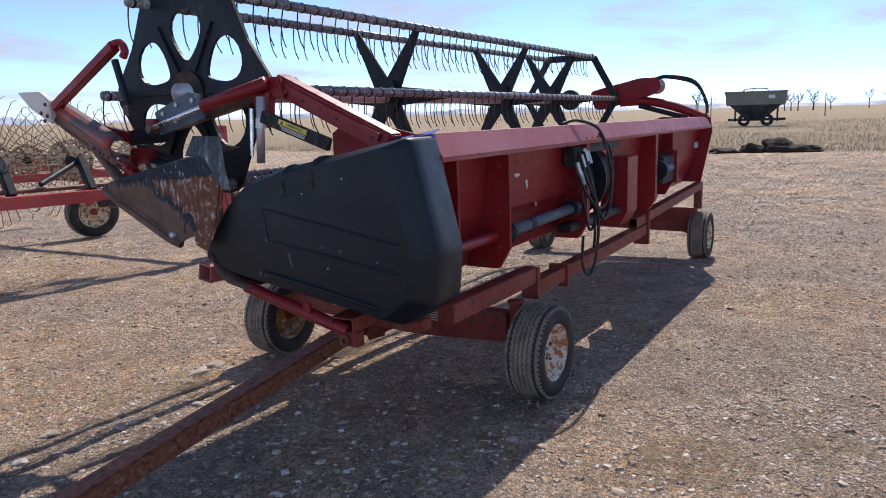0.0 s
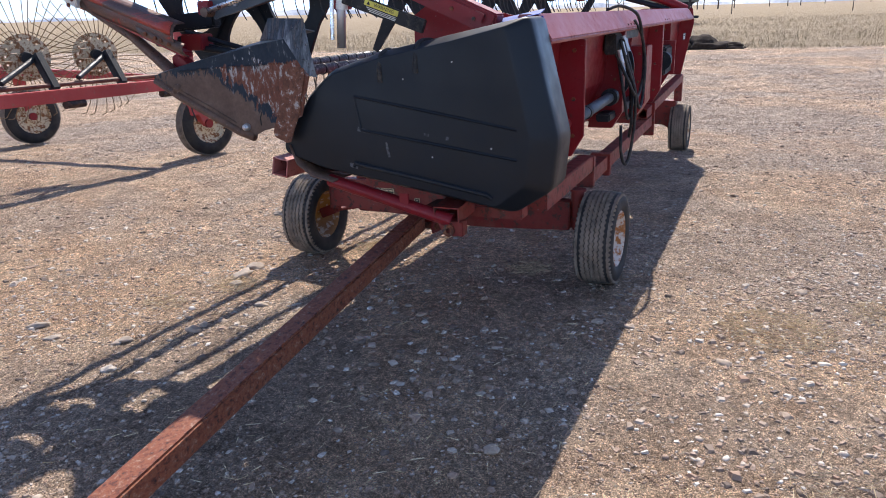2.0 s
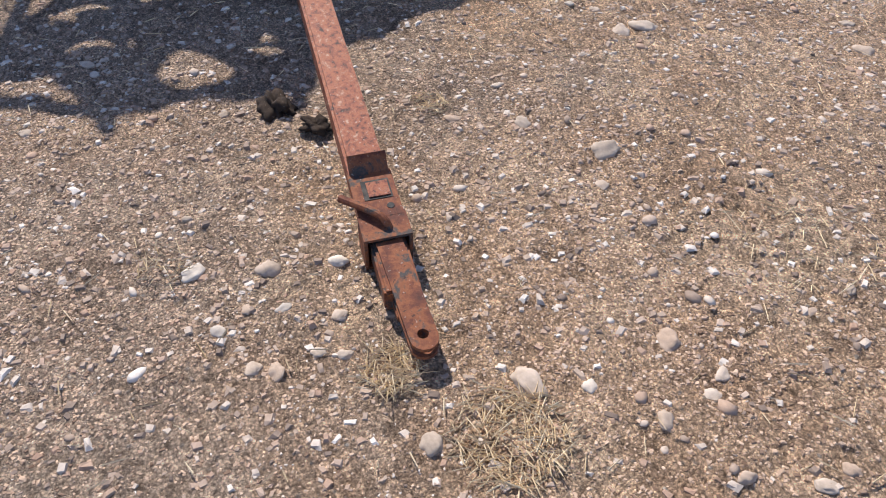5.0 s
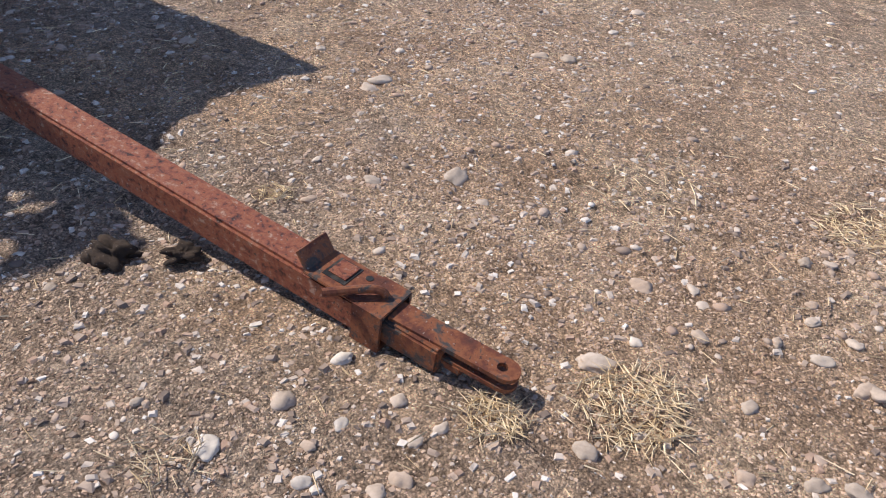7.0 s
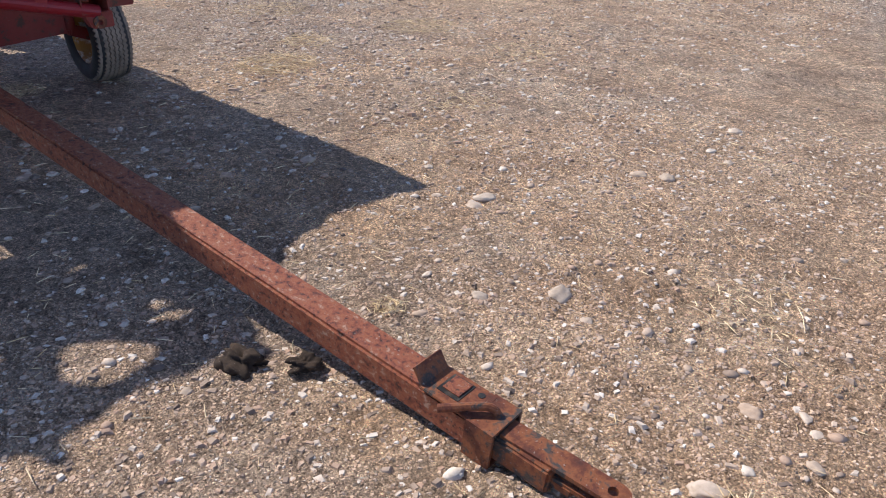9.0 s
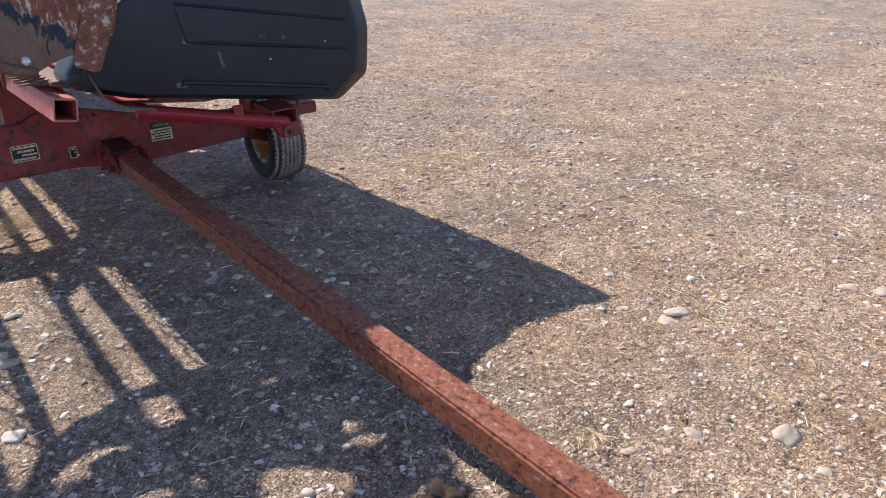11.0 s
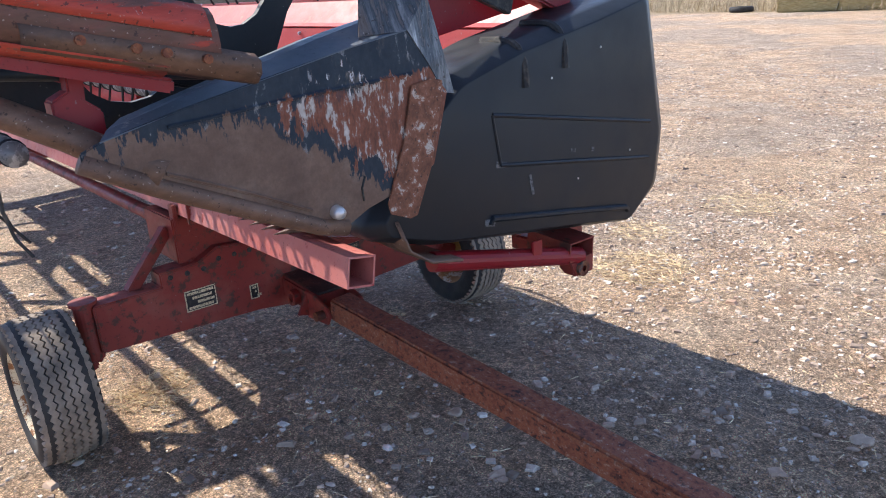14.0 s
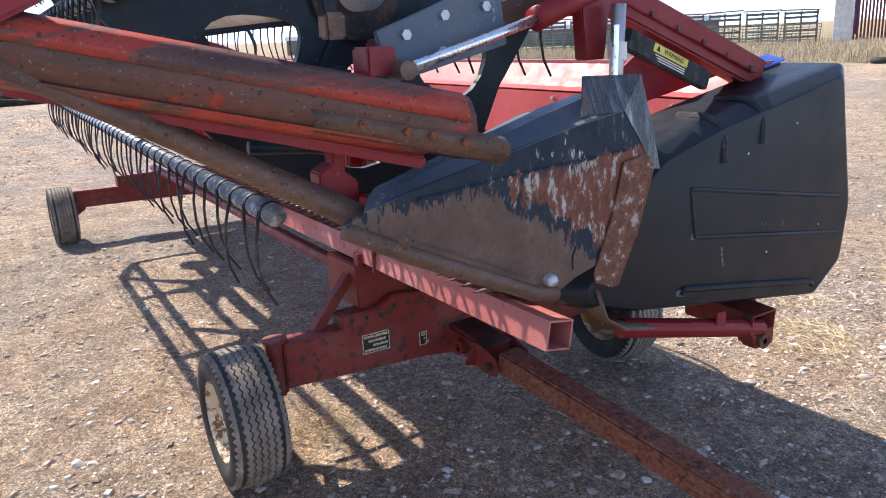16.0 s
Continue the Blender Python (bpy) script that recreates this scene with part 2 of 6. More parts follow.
BLUE = paint("blue_tape", (0.015, 0.07, 0.34), (0.05, 0.10, 0.30), 0.25, 0.5, 12)
WHITE = paint("dirty_white_plastic", (0.62, 0.60, 0.54), (0.30, 0.26, 0.20), 0.30, 0.6, 9)
CREAM = paint("cream_rim_paint", (0.58, 0.50, 0.34), (0.26, 0.11, 0.04), 0.45, 0.55, 10)
WHITERIM = paint("rust_edged_white_rim", (0.60, 0.57, 0.52), (0.40, 0.15, 0.04), 0.45, 0.55, 8, fade=(0.66, 0.60, 0.52))
RUSTRIM = paint("rusted_rim", (0.42, 0.22, 0.05), (0.50, 0.46, 0.40), 0.40, 0.6, 7, fade=(0.20, 0.09, 0.04))
DECAL = paint("worn_cream_decal", (0.55, 0.47, 0.30), (0.10, 0.07, 0.05), 0.42, 0.5, 60)
YELLOW = paint("yellow_warning_decal", (0.62, 0.55, 0.10), (0.30, 0.26, 0.10), 0.3, 0.5, 40)
INK = paint("black_print", (0.012, 0.012, 0.012), (0.05, 0.05, 0.05), 0.3, 0.6, 40)
PALE = paint("pale_print", (0.60, 0.58, 0.50), (0.3, 0.3, 0.28), 0.3, 0.6, 40)


def plastic_mat():
    m, nt, b, co = base_mat("black_moulded_plastic", 0.42)
    big, fine = noise_tex(nt, co, 2.2, 4), noise_tex(nt, co, 120, 3)
    c = mix(nt, ramp(nt, big, [(0.35, (0, 0, 0)), (0.7, (1, 1, 1))]), (0.007, 0.011, 0.016), (0.012, 0.017, 0.023))
    sc = ramp(nt, noise_tex(nt, co, 5, 9, 0.75, 1.0), [(0.70, (0, 0, 0)), (0.78, (0.5, 0.5, 0.5))])
    c = mix(nt, sc, c, (0.10, 0.105, 0.11))
    nt.links.new(c, b.inputs["Base Color"])
    nt.links.new(ramp(nt, noise_tex(nt, co, 7, 6), [(0.3, (0.34,) * 3), (0.75, (0.56,) * 3)]), b.inputs["Roughness"])
    bump(nt, b, fine, 0.10, 0.002)
    return m


def rubber_mat():
    """Tyre rubber: dusty brown-grey, worn."""
    m, nt, b, co = base_mat("dusty_tyre_rubber", 0.85)
    f = noise_tex(nt, co, 9, 7, 0.65)
    c = ramp(nt, f, [(0.30, (0.10, 0.083, 0.068)), (0.52, (0.24, 0.195, 0.152)), (0.75, (0.37, 0.30, 0.235))])
    nt.links.new(c, b.inputs["Base Color"])
    bump(nt, b, noise_tex(nt, co, 60, 4), 0.2, 0.003)
    return m


def wall_rubber_mat():
    m, nt, b, co = base_mat("black_tyre_sidewall", 0.7)
    c = ramp(nt, noise_tex(nt, co, 8, 6, 0.65), [(0.35, (0.018, 0.019, 0.021)), (0.75, (0.06, 0.056, 0.05))])
    nt.links.new(c, b.inputs["Base Color"])
    return m


PLASTIC, RUBBER, SIDEWALL = plastic_mat(), rubber_mat(), wall_rubber_mat()


def ground_mat():
    m, nt, b, co = base_mat("gravel_and_dry_dirt", 0.95)
    b.inputs["Specular IOR Level"].default_value = 0.2
    big = noise_tex(nt, co, 0.33, 5, 0.6, 0.6)
    mid = noise_tex(nt, co, 2.3, 6, 0.62)
    fine = noise_tex(nt, co, 38, 6, 0.7)
    grit = noise_tex(nt, co, 150, 3, 0.6)
    tan = ramp(nt, mid, [(0.30, (0.550, 0.378, 0.256)), (0.50, (0.735, 0.530, 0.362)), (0.70, (0.88, 0.680, 0.485))])
    grey = ramp(nt, mid, [(0.30, (0.450, 0.342, 0.258)), (0.70, (0.710, 0.575, 0.450))])
    c = mix(nt, ramp(nt, big, [(0.45, (0, 0, 0)), (0.57, (1, 1, 1))]), tan, grey)
    lumps = noise_tex(nt, co, 8, 9, 0.78)
    c = mix(nt, 0.85, c, ramp(nt, lumps, [(0.32, (0.58, 0.56, 0.54)), (0.50, (1.0, 1.0, 1.0)), (0.66, (1.40, 1.39, 1.37))]), "MULTIPLY")
    # random grain tone; the dark ends also put small gap shade into the colour
    c = mix(nt, 0.75, c, ramp(nt, fine, [(0.32, (0.30, 0.28, 0.265)), (0.50, (0.98, 0.98, 0.98)), (0.66, (1.75, 1.72, 1.68))]), "MULTIPLY")
    c = mix(nt, 0.6, c, ramp(nt, grit, [(0.34, (0.30, 0.285, 0.27)), (0.66, (1.80, 1.78, 1.74))]), "MULTIPLY")
    sp = nt.nodes.new("ShaderNodeTexVoronoi")
    sp.inputs["Scale"].default_value = 42
    nt.links.new(co, sp.inputs["Vector"])
    peb = ramp(nt, sp.outputs["Distance"], [(0.12, (1, 1, 1)), (0.30, (0, 0, 0))])
    pick = nt.nodes.new("ShaderNodeSeparateColor")
    nt.links.new(sp.outputs["Color"], pick.inputs["Color"])
    some = ramp(nt, pick.outputs["Red"], [(0.60, (0, 0, 0)), (0.64, (1, 1, 1))])
    tint = ramp(nt, pick.outputs["Green"], [(0.0, (0.20, 0.17, 0.15)), (0.5, (0.42, 0.36, 0.30)), (1.0, (0.64, 0.59, 0.52))])
    c = mix(nt, mix(nt, 1.0, peb, some, "MULTIPLY"), c, tint)
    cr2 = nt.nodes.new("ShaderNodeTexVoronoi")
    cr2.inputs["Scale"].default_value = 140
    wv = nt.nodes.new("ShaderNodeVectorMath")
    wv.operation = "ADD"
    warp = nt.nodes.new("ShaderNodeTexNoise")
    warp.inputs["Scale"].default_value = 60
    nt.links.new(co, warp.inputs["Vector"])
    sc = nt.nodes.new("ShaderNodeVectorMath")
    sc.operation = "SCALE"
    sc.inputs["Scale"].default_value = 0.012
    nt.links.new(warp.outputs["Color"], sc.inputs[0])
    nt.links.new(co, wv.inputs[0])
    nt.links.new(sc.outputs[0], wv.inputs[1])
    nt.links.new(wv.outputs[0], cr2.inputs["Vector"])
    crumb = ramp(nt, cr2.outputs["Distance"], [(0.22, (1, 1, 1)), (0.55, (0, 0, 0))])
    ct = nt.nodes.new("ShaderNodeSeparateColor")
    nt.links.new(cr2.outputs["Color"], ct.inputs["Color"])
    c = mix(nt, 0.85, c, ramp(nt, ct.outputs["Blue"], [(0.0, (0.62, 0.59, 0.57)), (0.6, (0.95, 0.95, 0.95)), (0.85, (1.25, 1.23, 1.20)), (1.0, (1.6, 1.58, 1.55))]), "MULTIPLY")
    # crumb tops lightened, gaps darkened: shade between crumbs put into the colour
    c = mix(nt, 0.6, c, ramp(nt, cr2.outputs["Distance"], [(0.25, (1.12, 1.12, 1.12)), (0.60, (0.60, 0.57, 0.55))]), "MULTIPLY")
    # the dry grass field far off
    pos = nt.nodes.new("ShaderNodeSeparateXYZ")
    nt.links.new(co, pos.inputs["Vector"])
    far = nt.nodes.new("ShaderNodeMath")
    far.operation = "MULTIPLY_ADD"
    nt.links.new(noise_tex(nt, co, 0.12, 4), far.inputs[0])
    far.inputs[1].default_value = 9.0
    neg = nt.nodes.new("ShaderNodeMath")
    neg.operation = "SUBTRACT"
    neg.inputs[0].default_value = -1.0
    nt.links.new(pos.outputs["Y"], neg.inputs[1])
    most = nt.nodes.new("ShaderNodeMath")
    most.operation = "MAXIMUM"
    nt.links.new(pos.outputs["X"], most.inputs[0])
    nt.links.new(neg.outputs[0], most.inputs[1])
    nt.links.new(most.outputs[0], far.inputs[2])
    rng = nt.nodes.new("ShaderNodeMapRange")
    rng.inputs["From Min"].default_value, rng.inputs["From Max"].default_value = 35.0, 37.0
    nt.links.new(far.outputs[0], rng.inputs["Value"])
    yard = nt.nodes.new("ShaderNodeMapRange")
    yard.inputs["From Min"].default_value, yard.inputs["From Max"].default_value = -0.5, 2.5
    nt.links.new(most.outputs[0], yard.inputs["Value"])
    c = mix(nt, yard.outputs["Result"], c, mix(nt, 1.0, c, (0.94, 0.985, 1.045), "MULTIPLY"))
    straw = ramp(nt, noise_tex(nt, co, 0.5, 7, 0.7), [(0.3, (0.31, 0.235, 0.145)), (0.6, (0.40, 0.315, 0.205)), (0.8, (0.47, 0.38, 0.26))])
    c = mix(nt, rng.outputs["Result"], c, straw)
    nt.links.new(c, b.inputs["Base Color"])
    h = mix(nt, 0.45, mix(nt, 0.5, fine, grit), peb, "ADD")
    area = ramp(nt, noise_tex(nt, co, 1.5, 5, 0.62, 0.4), [(0.40, (0.06, 0.06, 0.06)), (0.62, (0.75, 0.75, 0.75))])
    h = mix(nt, area, h, crumb, "ADD")
    h = mix(nt, 1.0, h, ramp(nt, lumps, [(0.25, (0, 0, 0)), (0.75, (3.2, 3.2, 3.2))]), "ADD")
    bump(nt, b, h, 1.0, 0.020)
    return m


def stone_mat():
    """River pebbles: each of its own tone."""
    m, nt, b, co = base_mat("river_pebbles", 0.8)
    g = nt.nodes.new("ShaderNodeNewGeometry")
    c = ramp(nt, g.outputs["Random Per Island"], [(0.0, (0.17, 0.13, 0.105)), (0.18, (0.33, 0.255, 0.20)), (0.40, (0.46, 0.36, 0.28)), (0.58, (0.42, 0.28, 0.20)), (0.72, (0.54, 0.45, 0.37)), (0.90, (0.64, 0.57, 0.49)), (1.0, (0.78, 0.73, 0.66))])
    c = mix(nt, 0.6, c, ramp(nt, noise_tex(nt, co, 45, 5, 0.7), [(0.3, (0.6, 0.58, 0.56)), (0.7, (1.2, 1.18, 1.15))]), "MULTIPLY")
    nt.links.new(c, b.inputs["Base Color"])
    bump(nt, b, noise_tex(nt, co, 70, 4), 0.25, 0.003)
    return m


def rock_mat():
    m, nt, b, co = base_mat("pale_field_stone", 0.9)
    o = nt.nodes.new("ShaderNodeObjectInfo")
    c = ramp(nt, o.outputs["Random"], [(0.0, (0.40, 0.33, 0.265)), (0.35, (0.52, 0.445, 0.37)), (0.6, (0.47, 0.36, 0.275)), (0.85, (0.68, 0.62, 0.54)), (1.0, (0.44, 0.40, 0.36))])
    c = mix(nt, 0.7, c, ramp(nt, noise_tex(nt, co, 24, 7, 0.7), [(0.3, (0.55, 0.52, 0.48)), (0.7, (1.2, 1.18, 1.15))]), "MULTIPLY")
    nt.links.new(c, b.inputs["Base Color"])
    bump(nt, b, noise_tex(nt, co, 40, 5), 0.35, 0.006)
    return m


def fibre_mat(name, a, c2):
    m, nt, b, co = base_mat(name, 0.85)
    g = nt.nodes.new("ShaderNodeNewGeometry")
    nt.links.new(ramp(nt, g.outputs["Random Per Island"], [(0.0, a), (1.0, c2)]), b.inputs["Base Color"])
    return m


CRUMB = fibre_mat("dry_dirt_crumbs", (0.16, 0.10, 0.066), (0.66, 0.48, 0.34))
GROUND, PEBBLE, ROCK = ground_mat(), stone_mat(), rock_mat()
STRAW = fibre_mat("pale_straw", (0.56, 0.41, 0.23), (0.92, 0.76, 0.50))
GRASS = fibre_mat("dry_standing_grass", (0.33, 0.25, 0.15), (0.60, 0.49, 0.32))
CLOD = rusty("dark_soil_clod", [(0.3, (0.022, 0.016, 0.012)), (0.6, (0.055, 0.038, 0.027)), (0.8, (0.13, 0.095, 0.07))], 14, 0.95, (1, 1, 1), 0.0, 0.6)


# ---- mesh helpers ----
def part(name, bm, material, parent=None, label="", smooth=False):
    """Links a bmesh as one mesh object, under a thing or a part if one is given."""
    me = bpy.data.meshes.new(name)
    bmesh.ops.recalc_face_normals(bm, faces=bm.faces)
    bm.to_mesh(me)
    bm.free()
    if smooth:
        me.polygons.foreach_set("use_smooth", [True] * len(me.polygons))
    me.materials.append(material)
    ob = new(name, me)
    if parent:
        ob.parent = parent
    return tagged(ob, label)


def piece(name, me, parent, m):
    """One more object on a mesh that is there already."""
    ob = new(name, me)
    ob.parent = parent
    ob.matrix_basis = m
    return ob


def thing(name, label, category, group="", m=None):
    e = new(name)
    if m is not None:
        e.matrix_basis = m
    return tagged(e, label, category, group)


def add_box(bm, x0, x1, y0, y1, z0, z1):
    v = [bm.verts.new(p) for p in ((x0, y0, z0), (x1, y0, z0), (x1, y1, z0), (x0, y1, z0), (x0, y0, z1), (x1, y0, z1), (x1, y1, z1), (x0, y1, z1))]
    for f in ((0, 1, 2, 3), (4, 5, 6, 7), (0, 1, 5, 4), (1, 2, 6, 5), (2, 3, 7, 6), (3, 0, 4, 7)):
        bm.faces.new([v[i] for i in f])


def box(x0, x1, y0, y1, z0, z1, bev=0.0):
    bm = bmesh.new()
    add_box(bm, x0, x1, y0, y1, z0, z1)
    if bev:
        bmesh.ops.bevel(bm, geom=bm.edges[:], offset=bev, segments=2, affect="EDGES")
    return bm


def frame_of(p, q, up=(0, 0, 1)):
    p, q = Vector(p), Vector(q)
    d = (q - p).normalized()
    u = Vector(up)
    if abs(d.dot(u)) > 0.98:
        u = Vector((0, 1, 0))
    s = d.cross(u).normalized()
    return p, q, d, s, s.cross(d)


def add_beam(bm, p, q, w, h, up=(0, 0, 1)):
    p, q, d, s, u = frame_of(p, q, up)
    v = [bm.verts.new(c + s * (a * w / 2) + u * (b * h / 2)) for c in (p, q) for a, b in ((-1, -1), (1, -1), (1, 1), (-1, 1))]
    for f in ((0, 1, 2, 3), (4, 5, 6, 7), (0, 1, 5, 4), (1, 2, 6, 5), (2, 3, 7, 6), (3, 0, 4, 7)):
        bm.faces.new([v[i] for i in f])


def beam(p, q, w, h, bev=0.0, up=(0, 0, 1)):
    bm = bmesh.new()
    add_beam(bm, p, q, w, h, up)
    if bev:
        bmesh.ops.bevel(bm, geom=bm.edges[:], offset=bev, segments=2, affect="EDGES")
    return bm


def hollow(p, q, w, h, t=0.006, up=(0, 0, 1)):
    """A square tube, open at both ends."""
    bm = bmesh.new()
    p, q, d, s, u = frame_of(p, q, up)
    rings = []
    for c in (p, q):
        for g in (0, t):
            rings.append([bm.verts.new(c + s * (a * (w / 2 - g)) + u * (b * (h / 2 - g))) for a, b in ((-1, -1), (1, -1), (1, 1), (-1, 1))])
    for i in range(4):
        j = (i + 1) % 4
        bm.faces.new((rings[0][i], rings[0][j], rings[2][j], rings[2][i]))
        bm.faces.new((rings[1][i], rings[1][j], rings[3][j], rings[3][i]))
        bm.faces.new((rings[0][i], rings[0][j], rings[1][j], rings[1][i]))
        bm.faces.new((rings[2][i], rings[2][j], rings[3][j], rings[3][i]))
    return bm


def add_tube(bm, p, q, r, n=16, r2=None):
    p, q, d, s, u = frame_of(p, q)
    a = [[bm.verts.new(c + (s * math.cos(6.28319 * i / n) + u * math.sin(6.28319 * i / n)) * rr) for i in range(n)] for c, rr in ((p, r), (q, r if r2 is None else r2))]
    for i in range(n):
        j = (i + 1) % n
        bm.faces.new((a[0][i], a[0][j], a[1][j], a[1][i]))
    bm.faces.new(a[0])
    bm.faces.new(a[1])


def tube(p, q, r, n=16, r2=None):
    bm = bmesh.new()
    add_tube(bm, p, q, r, n, r2)
    return bm


def add_sweep(bm, pts, r, n=8, taper=1.0):
    pts = [Vector(p) for p in pts]
    prev, side = None, None
    for i, p in enumerate(pts):
        d = (pts[min(i + 1, len(pts) - 1)] - pts[max(i - 1, 0)]).normalized()
        if side is None:
            side = d.orthogonal().normalized()
        side = (side - d * side.dot(d)).normalized()
        u = d.cross(side)
        rr = r * (1 + (taper - 1) * i / (len(pts) - 1))
        ring = [bm.verts.new(p + (side * math.cos(6.28319 * k / n) + u * math.sin(6.28319 * k / n)) * rr) for k in range(n)]
        if prev:
            for k in range(n):
                bm.faces.new((prev[k], prev[(k + 1) % n], ring[(k + 1) % n], ring[k]))
        else:
            bm.faces.new(ring)
        prev = ring
    bm.faces.new(prev)


def sweep(pts, r, n=8, taper=1.0):
    bm = bmesh.new()
    add_sweep(bm, pts, r, n, taper)
    return bm


def spline(ctrl, n=8):
    """Points on a smooth line through the control points."""
    c = [Vector(p) for p in ctrl]
    c = [c[0] * 2 - c[1]] + c + [c[-1] * 2 - c[-2]]
    out = []
    for i in range(1, len(c) - 2):
        for k in range(n):
            t = k / n
            a, b, d, e = c[i - 1], c[i], c[i + 1], c[i + 2]
            out.append(0.5 * ((2 * b) + (d - a) * t + (2 * a - 5 * b + 4 * d - e) * t * t + (3 * b - a - 3 * d + e) * t ** 3))
    return out + [c[-2]]


def prism(outline, x0, x1, bev=0.0, holes=()):
    """A plate: an outline in (y, z), between two x."""
    bm = bmesh.new()
    loops = [outline] + list(holes)
    edges = []
    for lp in loops:
        vs = [bm.verts.new((x0, y, z)) for y, z in lp]
        edges += [bm.edges.new((vs[i], vs[(i + 1) % len(vs)])) for i in range(len(vs))]
    bmesh.ops.triangle_fill(bm, edges=edges, use_beauty=True)
    if not holes:
        bmesh.ops.dissolve_limit(bm, angle_limit=0.01, verts=bm.verts[:], edges=bm.edges[:])
    r = bmesh.ops.extrude_face_region(bm, geom=bm.faces[:])
    bmesh.ops.translate(bm, vec=(x1 - x0, 0, 0), verts=[g for g in r["geom"] if isinstance(g, bmesh.types.BMVert)])
    if bev:
        sharp = [e for e in bm.edges if len(e.link_faces) == 2 and e.calc_face_angle(0) > 0.6]
        bmesh.ops.bevel(bm, geom=sharp, offset=bev, segments=2, affect="EDGES")
    return bm


def sheet(rows, thick, close=False):
    """A folded sheet: rows of points, given a thickness along its own normals."""
    bm = bmesh.new()
    grid = [[bm.verts.new(p) for p in row] for row in rows]
    for a, b in zip(grid, grid[1:]):
        for i in range(len(a) - 1):
            bm.faces.new((a[i], a[i + 1], b[i + 1], b[i]))
    bmesh.ops.recalc_face_normals(bm, faces=bm.faces)
    bmesh.ops.solidify(bm, geom=bm.faces[:], thickness=thick)
    return bm


def lathe(profile, n=32, axis="y"):
    """Turns a profile of (along, radius) round an axis through the origin."""
    bm = bmesh.new()
    rings = []
    for a, r in profile:
        ring = []
        for i in range(n):
            c, s = math.cos(6.28319 * i / n) * r, math.sin(6.28319 * i / n) * r
            ring.append(bm.verts.new((c, a, s) if axis == "y" else (a, c, s)))
        rings.append(ring)
    for a, b in zip(rings, rings[1:]):
        for i in range(n):
            bm.faces.new((a[i], a[(i + 1) % n], b[(i + 1) % n], b[i]))
    return bm


def ground_height(x, y):
    """The yard lies level under the machine and rises very gently beyond it."""
    def soft(v, w):
        return np.where(v > 6 * w, v, w * np.log1p(np.exp(np.minimum(v / w, 30))))
    return 0.0225 * soft(x - 9.0, 1.6) + 0.010 * soft(y - 14.0, 2.0)


# ---- ground ----
def vnoise(x, y, seed):
    """Smooth value noise, -1 to 1, on arrays."""
    x, y = np.asarray(x, float), np.asarray(y, float)
    ix, iy = np.floor(x), np.floor(y)
    fx, fy = x - ix, y - iy
    fx, fy = fx * fx * fx * (fx * (fx * 6 - 15) + 10), fy * fy * fy * (fy * (fy * 6 - 15) + 10)

    def h(a, b):
        v = np.sin(a * 127.1 + b * 311.7 + seed * 74.7) * 43758.5453
        return (v - np.floor(v)) * 2 - 1
    low = h(ix, iy) * (1 - fx) + h(ix + 1, iy) * fx
    return low * (1 - fy) + (h(ix, iy + 1) * (1 - fx) + h(ix + 1, iy + 1) * fx) * fy


def span_mask(v, a, b, soft):
    return np.clip((v - a) / soft, 0, 1) * np.clip((b - v) / soft, 0, 1)


def relief(x, y):
    """Trampled dirt: low swells, lumps, scuffed ridges, and the lug prints of a tractor tyre beside the hitch."""
    x, y = np.asarray(x, float), np.asarray(y, float)
    c, d = x * 0.94 + y * 0.34, y * 0.94 - x * 0.34
    near = np.clip((45 - np.abs(x)) / 10, 0, 1) * np.clip((45 - np.abs(y)) / 10, 0, 1)
    z = 0.008 * vnoise(c * 0.9, d * 0.9, 1) + 0.007 * vnoise(c * 2.6, d * 2.6, 2) + 0.005 * vnoise(c * 6.5, d * 6.5, 3)
    fine = span_mask(x, -5.5, -1.4, 0.5) * span_mask(y, -2.3, 1.7, 0.5)
    z = z + fine * (0.0075 * vnoise(c * 13, d * 13, 4) + 0.0050 * vnoise(d * 22, c * 22, 5) - 0.004 * np.clip(vnoise(c * 9, d * 9, 6) - 0.35, 0, 1) * 4)
    lane = y + 0.18 * (x + 4.2)
    lug = np.sin((x + np.abs(lane + 1.02) * 0.55) * 2 * math.pi / 0.098)
    z = z - 0.011 * span_mask(lane, -1.22, -0.82, 0.05) * span_mask(x, -5.0, -3.55, 0.25) * np.clip(lug * 1.8 - 0.3, 0, 1) * np.clip(vnoise(x * 3, y * 3, 8) + 0.9, 0, 1)
    return near * (z - 0.005)


def axis(fine0, fine1, mid0, mid1, far0, far1):
    """Grid lines: 2 cm apart in the middle, 10 cm round it, then ever wider out to the horizon."""
    def run(v, end, sign):
        out, s = [], 0.02
        while sign * (end - v) > 0:
            s = min(s * 1.2, 0.10)
            v += sign * s
            out.append(v)
        return out

    def out_to(v, end, sign):
        out, s = [], 0.10
        while sign * (end - v) > 0:
            s *= 1.16
            v += sign * s
            out.append(v)
        return out
    mid = list(np.arange(fine0, fine1, 0.02))
    right = run(mid[-1], mid1, 1)
    left = run(mid[0], mid0, -1)
    return np.array((left + out_to(left[-1], far0, -1))[::-1] + mid + right + out_to(right[-1], far1, 1))


